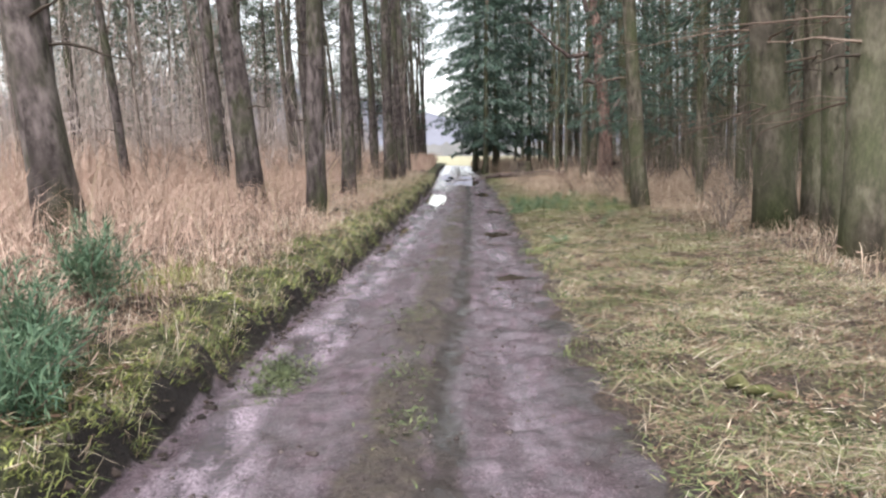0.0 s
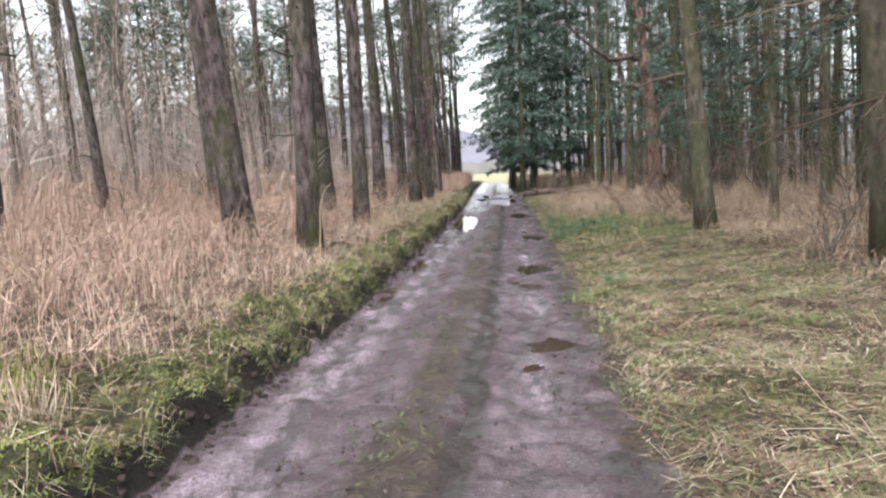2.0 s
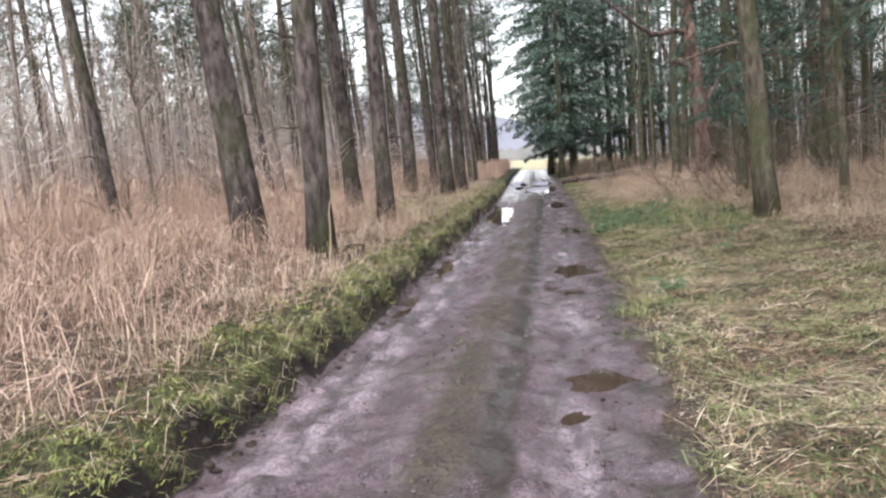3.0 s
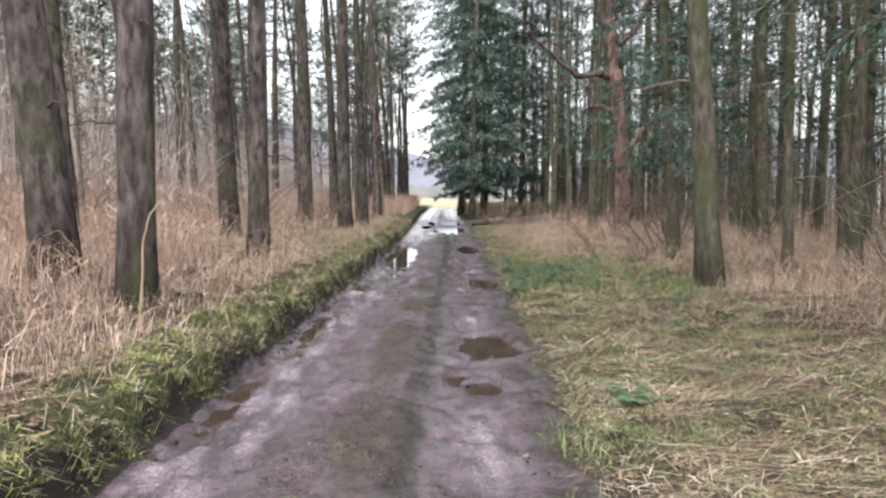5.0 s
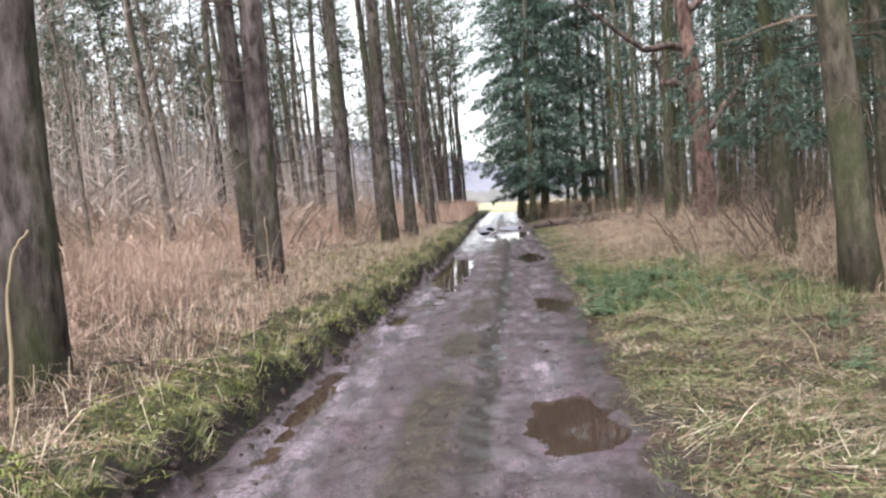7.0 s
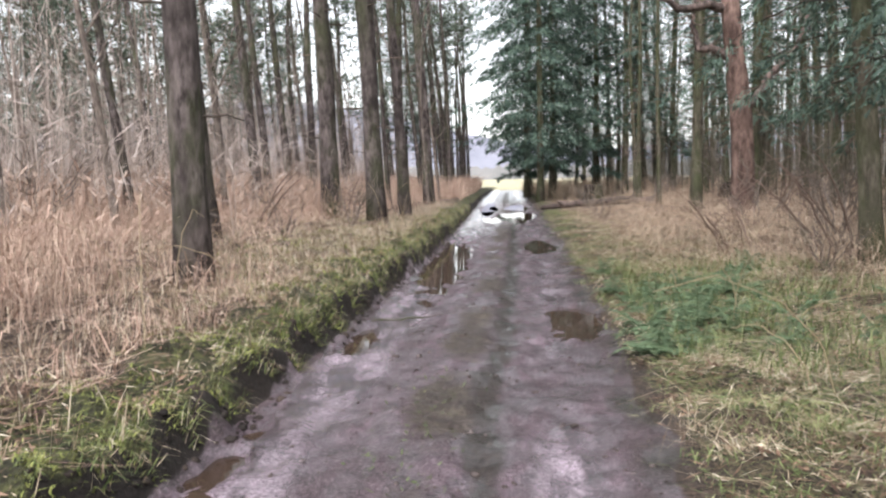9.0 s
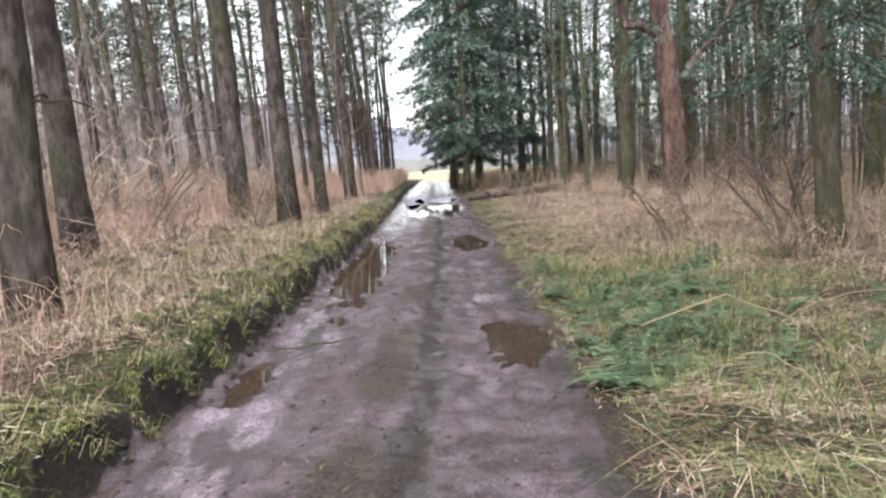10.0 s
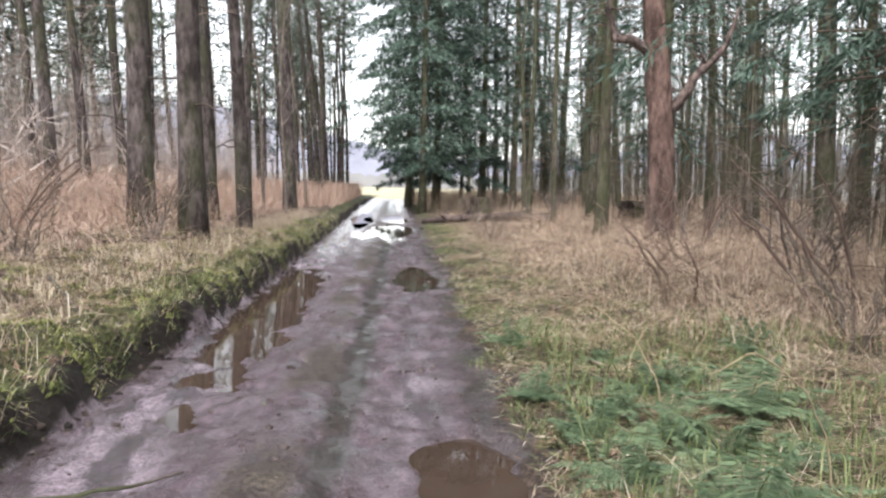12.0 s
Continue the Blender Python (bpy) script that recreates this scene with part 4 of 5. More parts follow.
# a green patch in the rut, and weeds on the middle strip
for cx, cy, rx, ry, n in ((-1.12, 4.85, 0.11, 0.24, 1100), (-0.28, 4.9, 0.12, 0.3, 200), (-0.2, 3.9, 0.1, 0.14, 150), (-0.3, 6.6, 0.14, 0.4, 180), (-0.15, 9.5, 0.15, 0.6, 180), (0.2, 15.5, 0.15, 0.8, 180)):
    x, y = rng.normal(cx, rx, n), rng.normal(cy, ry, n)
    d = np.concatenate([rng.normal(0, 1, (n, 2)), rng.normal(0.25, 0.4, (n, 1))], 1)
    at = stand(x, y, 0.0)
    at[:, 2] += rng.uniform(0.0, 0.035, n)
    sprays(leafy, at, d, rng.uniform(0.025, 0.07, n), rng.uniform(0.006, 0.015, n), 0.6)
stuff("ground_leaves", leafy, LEAFY, "low green leaves and moss patches among verge straw", "ground cover")
# broken bits of grass, pale and green, that mat the verge and the bank's top
def chaff(soup, x, y, lift, length, width):
    n = len(x)
    at = stand(x, y, 0.0)
    at[:, 2] += rng.uniform(0.004, lift, n)
    d = np.concatenate([rng.normal(0, 1, (n, 2)), rng.normal(0.05, 0.22, (n, 1))], 1)
    sprays(soup, at, d, length * rng.uniform(0.5, 1.5, n), width * rng.uniform(0.6, 1.4, n), 0.35)


litter = Soup()
for soup, count, shift in ((straw, 85000, 0.0), (bank, 150000, 7.0), (litter, 135000, 3.0)):
    x, y = scatter(count, 0.9, 5.8, 1, 26)
    e = x - right_edge(y)
    patch = rough(x + shift, y, 1.6) + 0.6 * rough(x, y + shift, 0.5)
    keep = (e > 0.05 + 0.12 * patch) & (rng.random(len(x)) < np.clip(0.42 + 0.85 * patch, 0.03, 1) * smooth(4.4, 2.6, e))
    chaff(soup, x[keep], y[keep], 0.07, 0.085, 0.0052)
for soup, count, shift in ((straw, 66000, 0.0), (moss, 70000, 5.0), (bank, 30000, 9.0), (litter, 50000, 2.0)):
    x, y = scatter(count, -4.2, -0.5, 1, 31)
    d = left_edge(y) - x
    patch = rough(x + shift, y, 1.4) + 0.6 * rough(x, y + shift, 0.45)
    reach = 1.1 + 2.2 * smooth(17, 20, y)
    keep = (d > 0.16) & (rng.random(len(x)) < np.clip(0.45 + 0.8 * patch, 0.03, 1) * smooth(reach, 0.5 * reach, d))
    chaff(soup, x[keep], y[keep], 0.06, 0.075, 0.006)
# long pale straws lying over the verge in loose sheaves
for _ in range(76):
    cx, cy, turn = rng.uniform(1.3, 4.6), rng.uniform(2.5, 20), rng.normal(-0.5, 0.8)
    n = rng.integers(14, 46)
    x, y = cx + rng.normal(0, 0.22, n), cy + rng.normal(0, 0.22, n)
    ok = x - right_edge(y) > 0.1
    x, y = x[ok], y[ok]
    n = len(x)
    a, run = turn + rng.normal(0, 0.24, n), rng.uniform(0.4, 1.1, n)
    blades(straw, stand(x, y, 0.0) + [0, 0, 0.05], rng.uniform(0.0, 0.06, n), rng.uniform(0.004, 0.0075, n), np.stack([run * np.cos(a), run * np.sin(a)], 1), 0.3)
# longer green grass among the ferns
x, y = scatter(5500, 1.8, 4.6, 16.5, 22.5)
keep = (x - right_edge(y) > 0.35) & (rough(x, y, 1.2) > -0.25)
x, y = x[keep], y[keep]
blades(bank, stand(x, y), rng.uniform(0.1, 0.32, len(x)), rng.uniform(0.004, 0.008, len(x)), rng.normal(0, 0.16, (len(x), 2)), 0.6)
# a yellow-green heap and a straw tuft on the bank
x, y = rng.normal(-2.5, 0.2, 1500), rng.normal(6.5, 0.3, 1500)
blades(moss, stand(x, y), rng.uniform(0.06, 0.24, 1500), rng.uniform(0.005, 0.011, 1500), rng.normal(0, 0.09, (1500, 2)), 0.6)
x, y = rng.normal(-1.95, 0.06, 160), rng.normal(6.1, 0.07, 160)
blades(straw, stand(x, y), rng.uniform(0.12, 0.34, 160), rng.uniform(0.004, 0.007, 160), rng.normal(0, 0.13, (160, 2)), 0.8)
# tufts on the track's middle strip
x, y = scatter(9000, -1.5, 2.2, 0.5, 45)
u = (x - left_edge(y)) / (right_edge(y) - left_edge(y))
keep = (np.abs(u - 0.5) < 0.1) & (rough(x, y, 0.9) + 0.4 * rough(x, y, 0.35) > 0.6)
x, y = x[keep], y[keep]
blades(bank, stand(x, y), rng.uniform(0.02, 0.06, len(x)), rng.uniform(0.005, 0.01, len(x)), rng.normal(0, 0.03, (len(x), 2)), 0.4)
stuff("moss", moss, MOSS, "bright green moss cushioning the top of the bank", "moss")
stuff("grass", bank, GRASS, "short green grass on the bank and the verge", "grass")
stuff("straw", straw, STRAW, "flattened pale dead grass lying on the verge", "dead grass")

x, y = scatter(26000, 1.0, 9, 0, 40)
keep = x - right_edge(y) > 0.15
x, y = x[keep], y[keep]
d = np.concatenate([rng.normal(0, 1, (len(x), 2)), rng.normal(0, 0.25, (len(x), 1))], 1)
sprays(litter, stand(x, y, -0.012), d, rng.uniform(0.025, 0.055, len(x)), rng.uniform(0.014, 0.028, len(x)), 0.35)
x, y = scatter(16000, -7, -1, 0, 40)
keep = left_edge(y) - x > 0.4
x, y = x[keep], y[keep]
d = np.concatenate([rng.normal(0, 1, (len(x), 2)), rng.normal(0, 0.25, (len(x), 1))], 1)
sprays(litter, stand(x, y, -0.012), d, rng.uniform(0.025, 0.055, len(x)), rng.uniform(0.014, 0.028, len(x)), 0.35)
# brown drifts on the verge and along the bank's crest
x, y = scatter(120000, -2.9, 5.6, 0, 30)
d, e = left_edge(y) - x, x - right_edge(y)
drift = rough(x + 6, y, 1.1) + 0.6 * rough(x, y + 9, 0.45)
keep = (((e > 0.2) & (e < 3.6)) | ((d > 0.12) & (d < 1.0))) & (drift > 0.45)
x, y = x[keep], y[keep]
d = np.concatenate([rng.normal(0, 1, (len(x), 2)), rng.normal(0, 0.35, (len(x), 1))], 1)
sprays(litter, stand(x, y, -0.035), d, rng.uniform(0.03, 0.09, len(x)), rng.uniform(0.008, 0.02, len(x)), 0.5)
stuff("leaf_litter", litter, LITTER, "fallen brown leaves scattered over the forest floor", "leaves")


def lump(soup, at, size, flat):
    """A rough clod of earth or stone."""
    t, p = np.meshgrid(np.linspace(0, np.pi, 4), np.arange(6) * 2 * np.pi / 6 + rng.uniform(0, 1), indexing="ij")
    r = 1 + rng.normal(0, 0.24, t.shape)
    v = np.stack([r * np.sin(t) * np.cos(p), r * np.sin(t) * np.sin(p) * rng.uniform(0.6, 1), r * np.cos(t) * flat], -1) * size + at
    i, j = np.meshgrid(np.arange(3), np.arange(6), indexing="ij")
    a, b = i * 6 + j, i * 6 + (j + 1) % 6
    soup.add(v, np.stack([np.stack([a, b, b + 6], -1), np.stack([a, b + 6, a + 6], -1)], 2))


clods = Soup()
x, y = scatter(3800, -1.6, 2.2, 1.5, 28)
u = (x - left_edge(y)) / (right_edge(y) - left_edge(y))
for a, b, c in zip(x, y, u):
    if 0.0 < c < 1.05 and (rough(np.array(a), np.array(b), 1.1) > -0.1 or c < 0.06 or c > 0.9):
        k = rng.uniform(0.006, 0.018) * (1.8 if rng.random() < 0.07 else 1)
        lump(clods, np.array([a, b, float(height(np.array(a), np.array(b))) + k * 0.1]), k, 0.5)
face = Soup()
x, y = scatter(5200, -1.9, 0.0, 0.5, 30)
d = left_edge(y) - x
for a, b, c in zip(x, y, d):
    if -0.12 < c < 0.17:
        k = rng.uniform(0.008, 0.04)
        lump(face, np.array([a, b, float(height(np.array(a), np.array(b))) - k * 0.1]), k, 0.6)
ROTTEN = bark_material("rotten_wood", (0.018, 0.013, 0.01), (0.075, 0.056, 0.043), (0.07, 0.08, 0.03), 0.42)
CLOD = Mat("wet_clod", True)
CLOD.bump(CLOD.noise(60, 4), 0.5, 0.01)
CLOD = CLOD.done(CLOD.ramp(CLOD.island(), [(0.0, (0.04, 0.03, 0.025)), (0.8, (0.09, 0.072, 0.066)), (1.0, (0.16, 0.135, 0.125))]), 0.6, 0.4)
SLUMP = Mat("dark_wet_earth", True)
SLUMP.bump(SLUMP.noise(45, 5), 0.8, 0.015)
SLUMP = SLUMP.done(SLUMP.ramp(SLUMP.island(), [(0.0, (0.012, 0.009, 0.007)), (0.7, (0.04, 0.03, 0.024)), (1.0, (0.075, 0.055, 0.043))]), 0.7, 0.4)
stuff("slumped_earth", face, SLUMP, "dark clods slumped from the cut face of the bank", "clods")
stuff("mud_clods", clods, CLOD, "small wet clods and stones strewn on the track", "clods")


# ---- ferns and shrubs ----
def make_fern(fronds, length):
    root = new("fern")
    for i in range(fronds):
        az = i * 2 * np.pi / fronds + rng.normal(0, 0.25)
        q = branch_line(np.zeros(3), az, rng.uniform(0.6, 1.35), length * rng.uniform(0.7, 1.25), rng.uniform(0.35, 0.85), 12, 0.012)
        s = Soup()
        tube(s, q, np.linspace(0.005, 0.002, 12), 4, False)
        n = 84
        t = np.repeat(np.linspace(0.12, 0.98, n // 2), 2)
        at = np.stack([np.interp(t, np.linspace(0, 1, 12), q[:, k]) for k in range(3)], 1)
        turn = az + np.tile([-1.2, 1.2], n // 2)
        dirs = np.stack([np.cos(turn), np.sin(turn), np.full(n, -0.12)], 1) + rng.normal(0, 0.06, (n, 3))
        sprays(s, at, dirs, length * 0.21 * np.sin(np.pi * (0.25 + 0.74 * t)) + 0.01, length * 0.02, 0.45)
        part("frond", s, FERN, root)
    return tagged(root, "green fern with arching fronds on the grassy verge", "fern", "ferns on the verge")


ferns = [make_fern(13, 0.6), make_fern(15, 0.7), make_fern(12, 0.5)]
spots = [(1.9, 11.6, 0.62), (1.85, 17.5, 0.8), (1.95, 18.3, 0.95), (2.2, 17.6, 0.8), (2.1, 19.6, 0.85), (2.6, 18.1, 0.9), (3.0, 19.2, 1.0), (2.75, 20.4, 0.9), (3.4, 19.5, 0.95), (2.4, 19.0, 1.0), (1.95, 20.4, 0.7), (3.2, 14.6, 0.6), (2.0, 17.9, 0.9), (2.45, 18.6, 1.0), (2.7, 19.3, 1.15), (2.35, 20.0, 1.0), (3.1, 19.9, 1.1), (3.4, 20.6, 1.0), (2.7, 21.3, 0.9), (3.85, 21.3, 0.9),
         (3.3, 18.5, 1.0), (3.9, 19.4, 0.9), (2.15, 19.0, 0.8), (3.7, 16.0, 0.7), (2.9, 12.4, 0.7), (2.1, 21.9, 0.7), (2.9, 17.7, 0.8), (4.3, 20.3, 0.9), (3.6, 17.6, 0.8), (2.55, 19.6, 0.9), (3.0, 20.6, 1.0), (2.3, 18.2, 0.9), (4.4, 18.8, 0.9)]
for i, (x, y, k) in enumerate(spots):
    k *= 0.98
    m = pose(x, y, float(height(np.array(x), np.array(y))) - 0.01, 0, 0, rng.uniform(0, 360)) @ Matrix.Diagonal((k, k, k, 1))
    if i < 3:
        ferns[i].matrix_basis = m
    else:
        copy_thing(ferns[i % 3], m)


def make_broom(x, y, size):
    root = new("broom_shrub")
    s, leaf = Soup(), Soup()
    for _ in range(26):
        q = branch_line(np.zeros(3), rng.uniform(0, 6.28), rng.uniform(0.75, 1.4), size * rng.uniform(0.6, 1.1), 0.12, 7, 0.03)
        tube(s, q, np.linspace(0.006, 0.003, 7), 4, False)
        t = rng.uniform(0.35, 1, 90)
        at = np.stack([np.interp(t, np.linspace(0, 1, 7), q[:, k]) for k in range(3)], 1)
        d = np.gradient(q, axis=0)[-1] * 3 + rng.normal(0, 0.3, (90, 3))
        sprays(leaf, at + rng.normal(0, 0.025, (90, 3)), d, rng.uniform(0.06, 0.14, 90), 0.009)
    tagged(part("stem_clump", s, TWIG, root), kind="stuff")
    tagged(part("foliage", leaf, BROOM, root, "fine blue-green foliage"), kind="stuff")
    root.matrix_basis = pose(x, y, float(height(np.array(x), np.array(y))) - 0.02)
    tagged(root, "bushy blue-green broom shrub on the mossy bank", "shrub", "shrubs on the bank")


make_broom(-2.2, 3.7, 0.68)
make_broom(-2.55, 5.2, 0.72)
make_broom(-1.95, 3.1, 0.5)


def make_bare_shrub(stems, tall, arch):
    root = new("bare_shrub")
    for _ in range(stems):
        s = Soup()
        az = rng.uniform(0, 2 * np.pi)
        q = branch_line(np.array([np.cos(az) * 0.08, np.sin(az) * 0.08, -0.03]), az, rng.uniform(0.85, 1.4), tall * rng.uniform(0.6, 1.1), arch, 9, 0.05)
        tube(s, q, np.linspace(0.022, 0.006, 9) * tall / 2.0, 5, False)
        for _ in range(6):
            b = q[rng.integers(3, 9)]
            fork(s, b, az + rng.uniform(-1.4, 1.4), rng.uniform(0.2, 1.2), tall * rng.uniform(0.15, 0.35), 0.008 * tall / 2, 1)
        part("stem", s, BARK_THIN, root)
    return tagged(root, "leafless twiggy shrub with arching stems in dead grass", "shrub", "bare shrubs in the wood")


shrubs = [make_bare_shrub(7, 2.0, 0.1), make_bare_shrub(9, 2.4, 0.3), make_bare_shrub(6, 1.6, 0.15)]
places = [(-6.2, 27.9, 1.0), (-2.5, 27.3, 0.6), (-5.6, 29.6, 0.9), (-3.2, 24.8, 0.6), (4.75, 21.3, 0.7), (6.3, 28.3, 1.3), (7.0, 26.0, 1.25), (7.9, 26.6, 1.4), (6.2, 24.2, 1.1), (8.6, 24.5, 1.3),
          (5.0, 12.9, 0.9), (6.9, 15.8, 1.2), (8.1, 18.2, 1.2), (-6.5, 20.5, 0.9), (-8, 25, 1.2), (-6.8, 17.0, 0.9), (4.2, 40.5, 1.0), (5.2, 36, 1.0), (3.7, 33.5, 0.7), (9.5, 33, 1.4)]
for _ in range(16):
    places.append((rng.uniform(-30, -7), rng.uniform(14, 75), rng.uniform(1.0, 1.9)))
for _ in range(12):
    places.append((rng.uniform(8, 28), rng.uniform(20, 70), rng.uniform(0.8, 1.5)))
for i, (x, y, k) in enumerate(places):
    m = pose(x, y, float(height(np.array(x), np.array(y))), 0, 0, rng.uniform(0, 360)) @ Matrix.Diagonal((k, k, k, 1))
    if i < 3:
        shrubs[i].matrix_basis = m
    else:
        copy_thing(shrubs[i % 3], m)


# ---- logs, stumps, sticks ----
def stick(name, pts, r0, r1, material, label, category, group="", wobble=0.02, sides=6, side_twigs=0):
    pts = np.array(pts, float)
    t = np.linspace(0, 1, 4 * len(pts))
    q = np.stack([np.interp(t, np.linspace(0, 1, len(pts)), pts[:, k]) for k in range(3)], 1)
    q[1:-1] += rng.normal(0, wobble, (len(q) - 2, 3))
    s = Soup()
    tube(s, q, np.linspace(r0, r1, len(q)), sides, True, 0.08)
    ob = part(name, s, material)
    for _ in range(side_twigs):
        b = Soup()
        p = q[rng.integers(2, len(q) - 1)]
        w = branch_line(p, rng.uniform(0, 6.28), rng.uniform(-0.2, 0.8), rng.uniform(0.3, 0.9), 0.1, 6, 0.05)
        tube(b, w, np.linspace(r1 * 0.7, 0.004, 6), 4, False)
        part("twig", b, material, ob)
    return tagged(ob, label, category, group)


MOSSY = bark_material("mossy_log", (0.1, 0.075, 0.05), (0.22, 0.17, 0.11), (0.15, 0.165, 0.06), 0.55, 14)
stick("mossy_log", [(1.78, 4.4, 0.06), (1.95, 4.15, 0.08), (2.15, 3.8, 0.07)], 0.038, 0.03, MOSSY, "short moss-covered branch lying on the verge", "log")
stick("fallen_trunk", [(2.45, 42.0, 0.12), (3.6, 41.6, 0.24), (5.2, 41.5, 0.34), (6.9, 41.2, 0.36)], 0.1, 0.22, BARK_LIMB, "fallen bare tree trunk lying beside the track", "log", side_twigs=4)
stick("fallen_trunk", [(-12.5, 29.0, 0.42), (-10.5, 29.3, 0.42), (-8.4, 29.6, 0.4)], 0.12, 0.09, BARK_PINE, "thin fallen trunk among dead bracken", "log")
stick("dead_stick", [(-1.88, 22.4, 0.52), (-1.5, 21.9, 0.42), (-1.2, 21.42, 0.27)], 0.016, 0.022, BARK_PINE, "dark dead stick leaning on the mossy bank", "stick", "", 0.006)
stick("dead_stick", [(-0.75, 19.0, 0.0), (-0.3, 19.1, 0.01), (0.05, 19.35, 0.01)], 0.012, 0.008, BARK_PINE, "thin wet stick lying on the track", "stick", "", 0.006)
stick("dead_bramble", [(-2.08, 13.05, 0.25), (-2.06, 13.05, 0.6), (-2.04, 13.04, 1.0), (-1.98, 13.02, 1.25), (-1.86, 13.0, 1.38)], 0.013, 0.006, PALE_STEM, "pale dead stem standing before a pine", "stem", "", 0.004)


for _ in range(16):
    x0, y0, a, far = rng.uniform(-4.6, -1.9), rng.uniform(19, 27.5), rng.uniform(0, 6.28), rng.uniform(0.4, 1.3)
    z0 = float(height(np.array(x0), np.array(y0))) + 0.03
    stick("dead_stick", [(x0, y0, z0), (x0 + far * 0.5 * math.cos(a), y0 + far * 0.5 * math.sin(a), z0 + 0.03), (x0 + far * math.cos(a), y0 + far * math.sin(a), z0 + 0.01)], rng.uniform(0.012, 0.03), 0.008, BARK_LIMB, "fallen dead stick lying on the mossy clearing", "stick", "sticks on the clearing", 0.012)


def pale_stem(x, y, tall, az, arch):
    z = float(height(np.array(x), np.array(y))) - 0.02
    d = np.array([math.cos(az), math.sin(az)])
    pts = [(x + d[0] * k * arch, y + d[1] * k * arch, z + tall * h) for k, h in ((0, 0), (0.1, 0.45), (0.35, 0.8), (0.7, 1.0), (1.0, 0.92))]
    stick("dead_bramble", pts, 0.0042, 0.002, PALE_STEM, "pale arching dead bramble stem in the undergrowth", "stem", "dead stems", 0.004, 5)


for _ in range(80):
    y = rng.uniform(4, 32)
    pale_stem(float(left_edge(y)) - rng.uniform(0.5, 3.5), y, rng.uniform(0.4, 1.1), rng.uniform(0, 6.28), rng.uniform(0.2, 0.9))
for _ in range(80):
    y = rng.uniform(13, 32)
    pale_stem(float(right_edge(y)) + rng.uniform(0.9, 4.5), y, rng.uniform(0.2, 0.8), rng.uniform(0, 6.28), rng.uniform(0.4, 1.3))


def make_stump(x, y, r, h, label):
    root_plate = Soup()
    line = np.array([(0, 0, -0.1), (0, 0, 0.02), (0.02, 0, h * 0.4), (0.03, 0.01, h * 0.8), (0.03, 0.01, h)])
    tube(root_plate, line, np.array([1.5, 1.3, 1.0, 0.92, 0.8]) * r, 13, True, 0.1)
    for k in range(6):
        az = k * 1.05 + rng.normal(0, 0.2)
        q = branch_line(np.array([0, 0, h * 0.3]), az, -0.2, r * 2.4, 0.2, 6, 0.04)
        tube(root_plate, q, np.linspace(r * 0.4, r * 0.1, 6), 6, True, 0.08)
    ob = part("tree_stump", root_plate, ROTTEN)
    ob.matrix_basis = pose(x, y, float(height(np.array(x), np.array(y))))
    tagged(ob, label, "stump")


make_stump(-2.0, 14.05, 0.15, 0.15, "low dark rotting stump beside a pine")
make_stump(5.2, 47.0, 0.5, 0.9, "dark upturned stump beyond the fallen trunk")
make_stump(3.9, 15.0, 0.13, 0.07, "low dark stump hidden in verge grass")

make_stump(9.6, 40.5, 0.45, 0.8, "dark upturned stump among the dead grass")


def leaning_stems(x, y, stems, tall, lean, label):
    root = new("leaning_shrub")
    for _ in range(stems):
        s = Soup()
        a = np.array([rng.normal(0, 0.16), rng.normal(0, 0.12), -0.05])
        t = np.linspace(0, 1, 10)
        k = tall * rng.uniform(0.65, 1.1)
        q = a + np.stack([lean * k * t ** 1.3 + rng.normal(0, 0.25) * t, rng.normal(0, 0.35) * t, k * (t - 0.12 * t ** 3)], 1) + rng.normal(0, 0.012, (10, 3))
        tube(s, q, np.linspace(0.026, 0.009, 10), 6, False, 0.05)
        for _ in range(7):
            fork(s, q[rng.integers(3, 10)], rng.uniform(0, 6.28), rng.uniform(-0.2, 0.9), rng.uniform(0.25, 0.7), 0.007, 1)
        part("stem", s, BROWN_STEM, root)
    root.matrix_basis = pose(x, y, float(height(np.array(x), np.array(y))))
    tagged(root, label, "shrub", "bare shrubs in the wood")


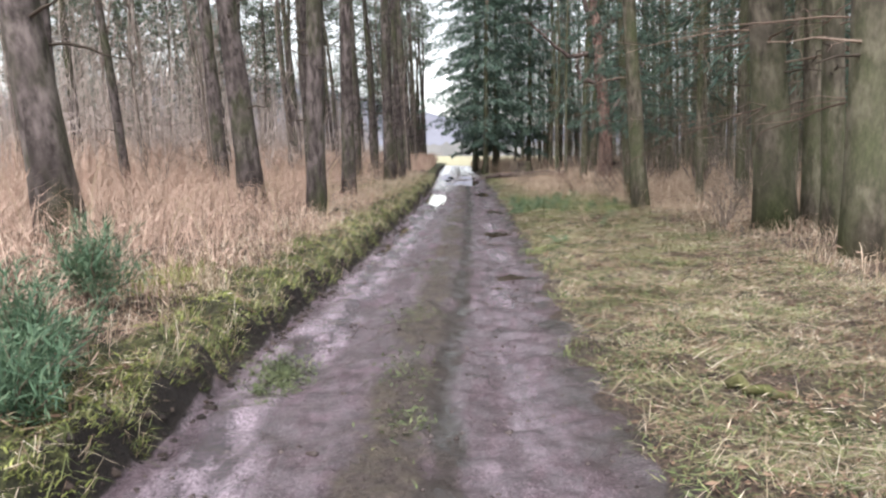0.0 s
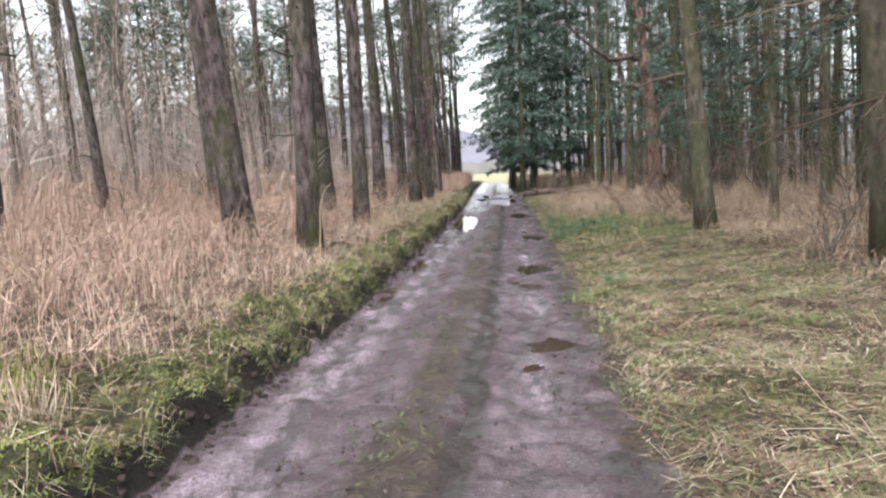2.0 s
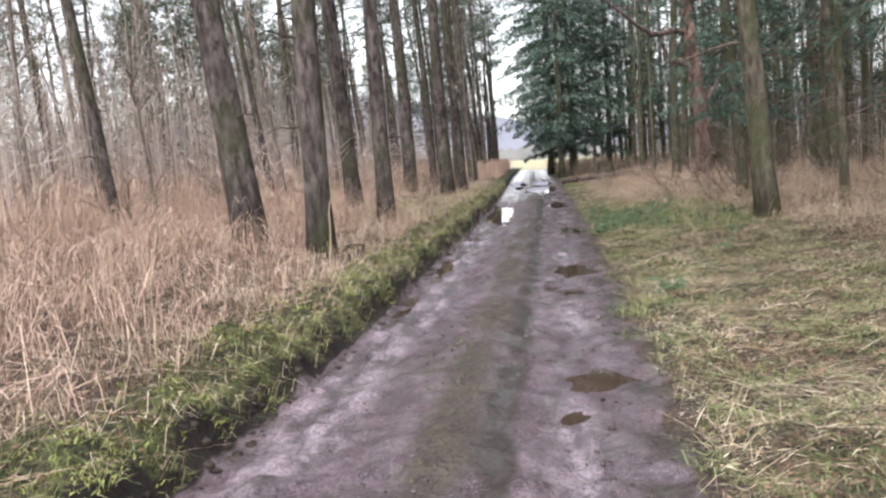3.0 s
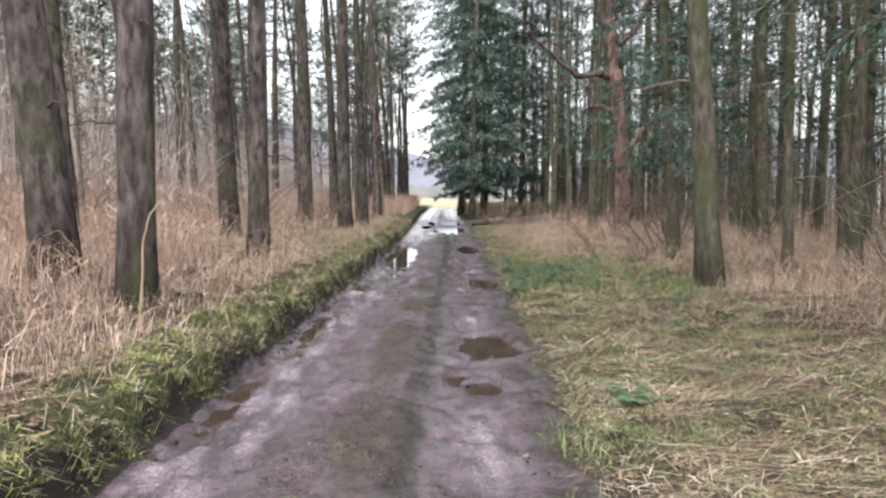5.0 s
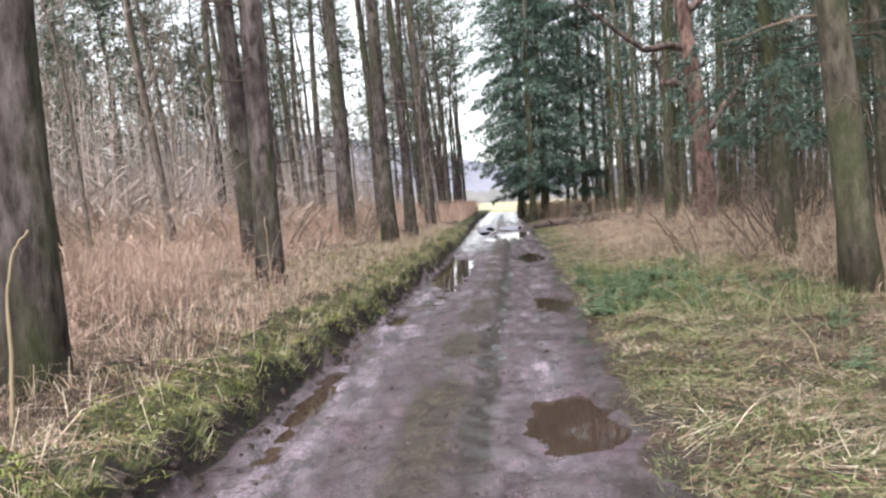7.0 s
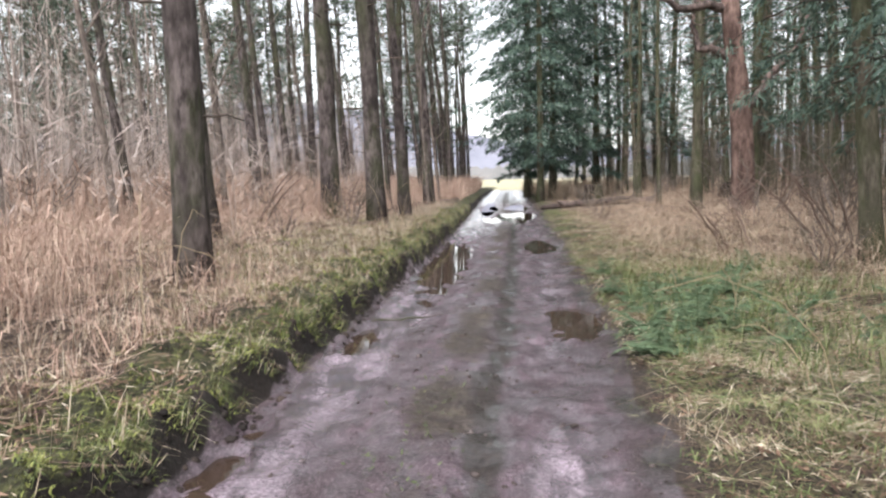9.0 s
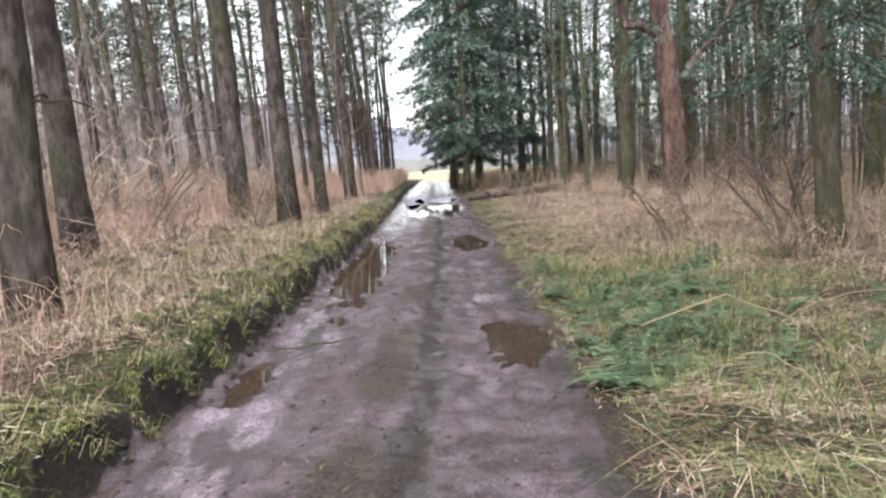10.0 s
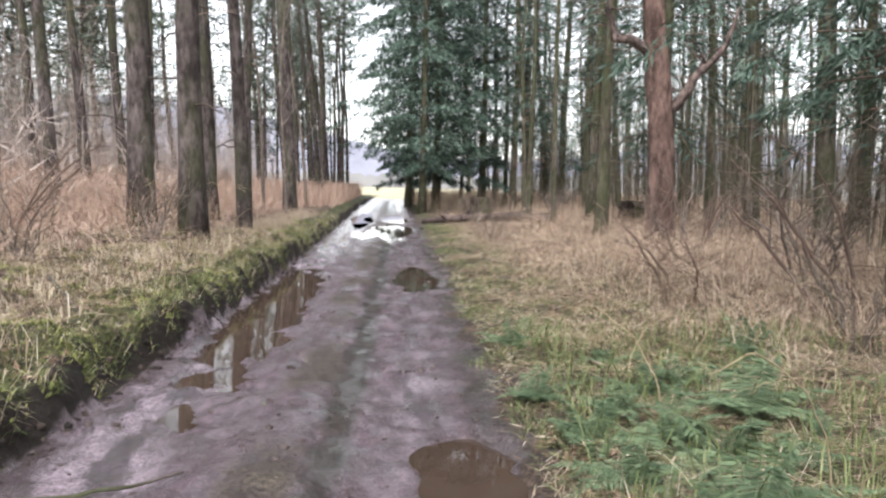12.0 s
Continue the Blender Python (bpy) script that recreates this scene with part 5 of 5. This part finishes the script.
leaning_stems(5.75, 23.0, 5, 1.9, -0.45, "brown leaning bramble stems beside a spruce")
leaning_stems(4.6, 24.2, 5, 1.1, -0.3, "low brown bramble stems in dead grass")
leaning_stems(6.3, 29.6, 6, 1.3, 0.4, "twiggy brown bush at the foot of a weathered pine")
leaning_stems(7.6, 29.9, 6, 1.5, 0.3, "twiggy brown bush at the foot of a weathered pine")
leaning_stems(-4.5, 27.2, 3, 1.8, 0.75, "forked leafless sapling leaning over the clearing")
leaning_stems(-3.2, 30.0, 5, 1.2, 0.1, "thin bare suckers at the foot of a pine")

# ---- the far end: gate posts, field, hills ----
for x, y in ((3.3, 76.0), (4.9, 77.5)):
    stick("fence_post", [(x, y, -0.3), (x, y, 0.5), (x + 0.02, y, 1.15)], 0.07, 0.065, BARK_THIN, "weathered wooden fence post at the field edge", "post", "fence posts", 0.0, 8)
stick("hanging_branch", [(5.6, 72, 3.0), (4.6, 71.5, 2.3), (3.4, 71, 1.7)], 0.09, 0.03, BARK_SPRUCE, "dark broken bough drooping over the field edge", "branch", side_twigs=5)


def far_ridge(name, a, b, tall, step, material, label, category, rise):
    """A long ridge from a to b in plan, with an uneven top."""
    s = Soup()
    a, b = np.array(a, float), np.array(b, float)
    n = int(np.linalg.norm(b - a) / step)
    p = a + (b - a) * np.linspace(0, 1, n)[:, None]
    side = np.array([-(b - a)[1], (b - a)[0]]) / np.linalg.norm(b - a) * tall
    top = tall * (0.7 + 0.3 * rough(p[:, 0], p[:, 1], 700)) + rise * rng.random(n) * tall
    low = np.full((n, 1), -3.0)
    v = np.concatenate([np.hstack([p, low]), np.hstack([p + side, top[:, None]]), np.hstack([p + side * 3, low])])
    i = np.arange(n - 1)
    f = [np.stack([i + k, i + 1 + k, i + 1 + k + n], -1) for k in (0, n)] + [np.stack([i + k, i + 1 + k + n, i + k + n], -1) for k in (0, n)]
    s.add(v, np.concatenate(f))
    tagged(part(name, s, material), label, category, kind="structure")


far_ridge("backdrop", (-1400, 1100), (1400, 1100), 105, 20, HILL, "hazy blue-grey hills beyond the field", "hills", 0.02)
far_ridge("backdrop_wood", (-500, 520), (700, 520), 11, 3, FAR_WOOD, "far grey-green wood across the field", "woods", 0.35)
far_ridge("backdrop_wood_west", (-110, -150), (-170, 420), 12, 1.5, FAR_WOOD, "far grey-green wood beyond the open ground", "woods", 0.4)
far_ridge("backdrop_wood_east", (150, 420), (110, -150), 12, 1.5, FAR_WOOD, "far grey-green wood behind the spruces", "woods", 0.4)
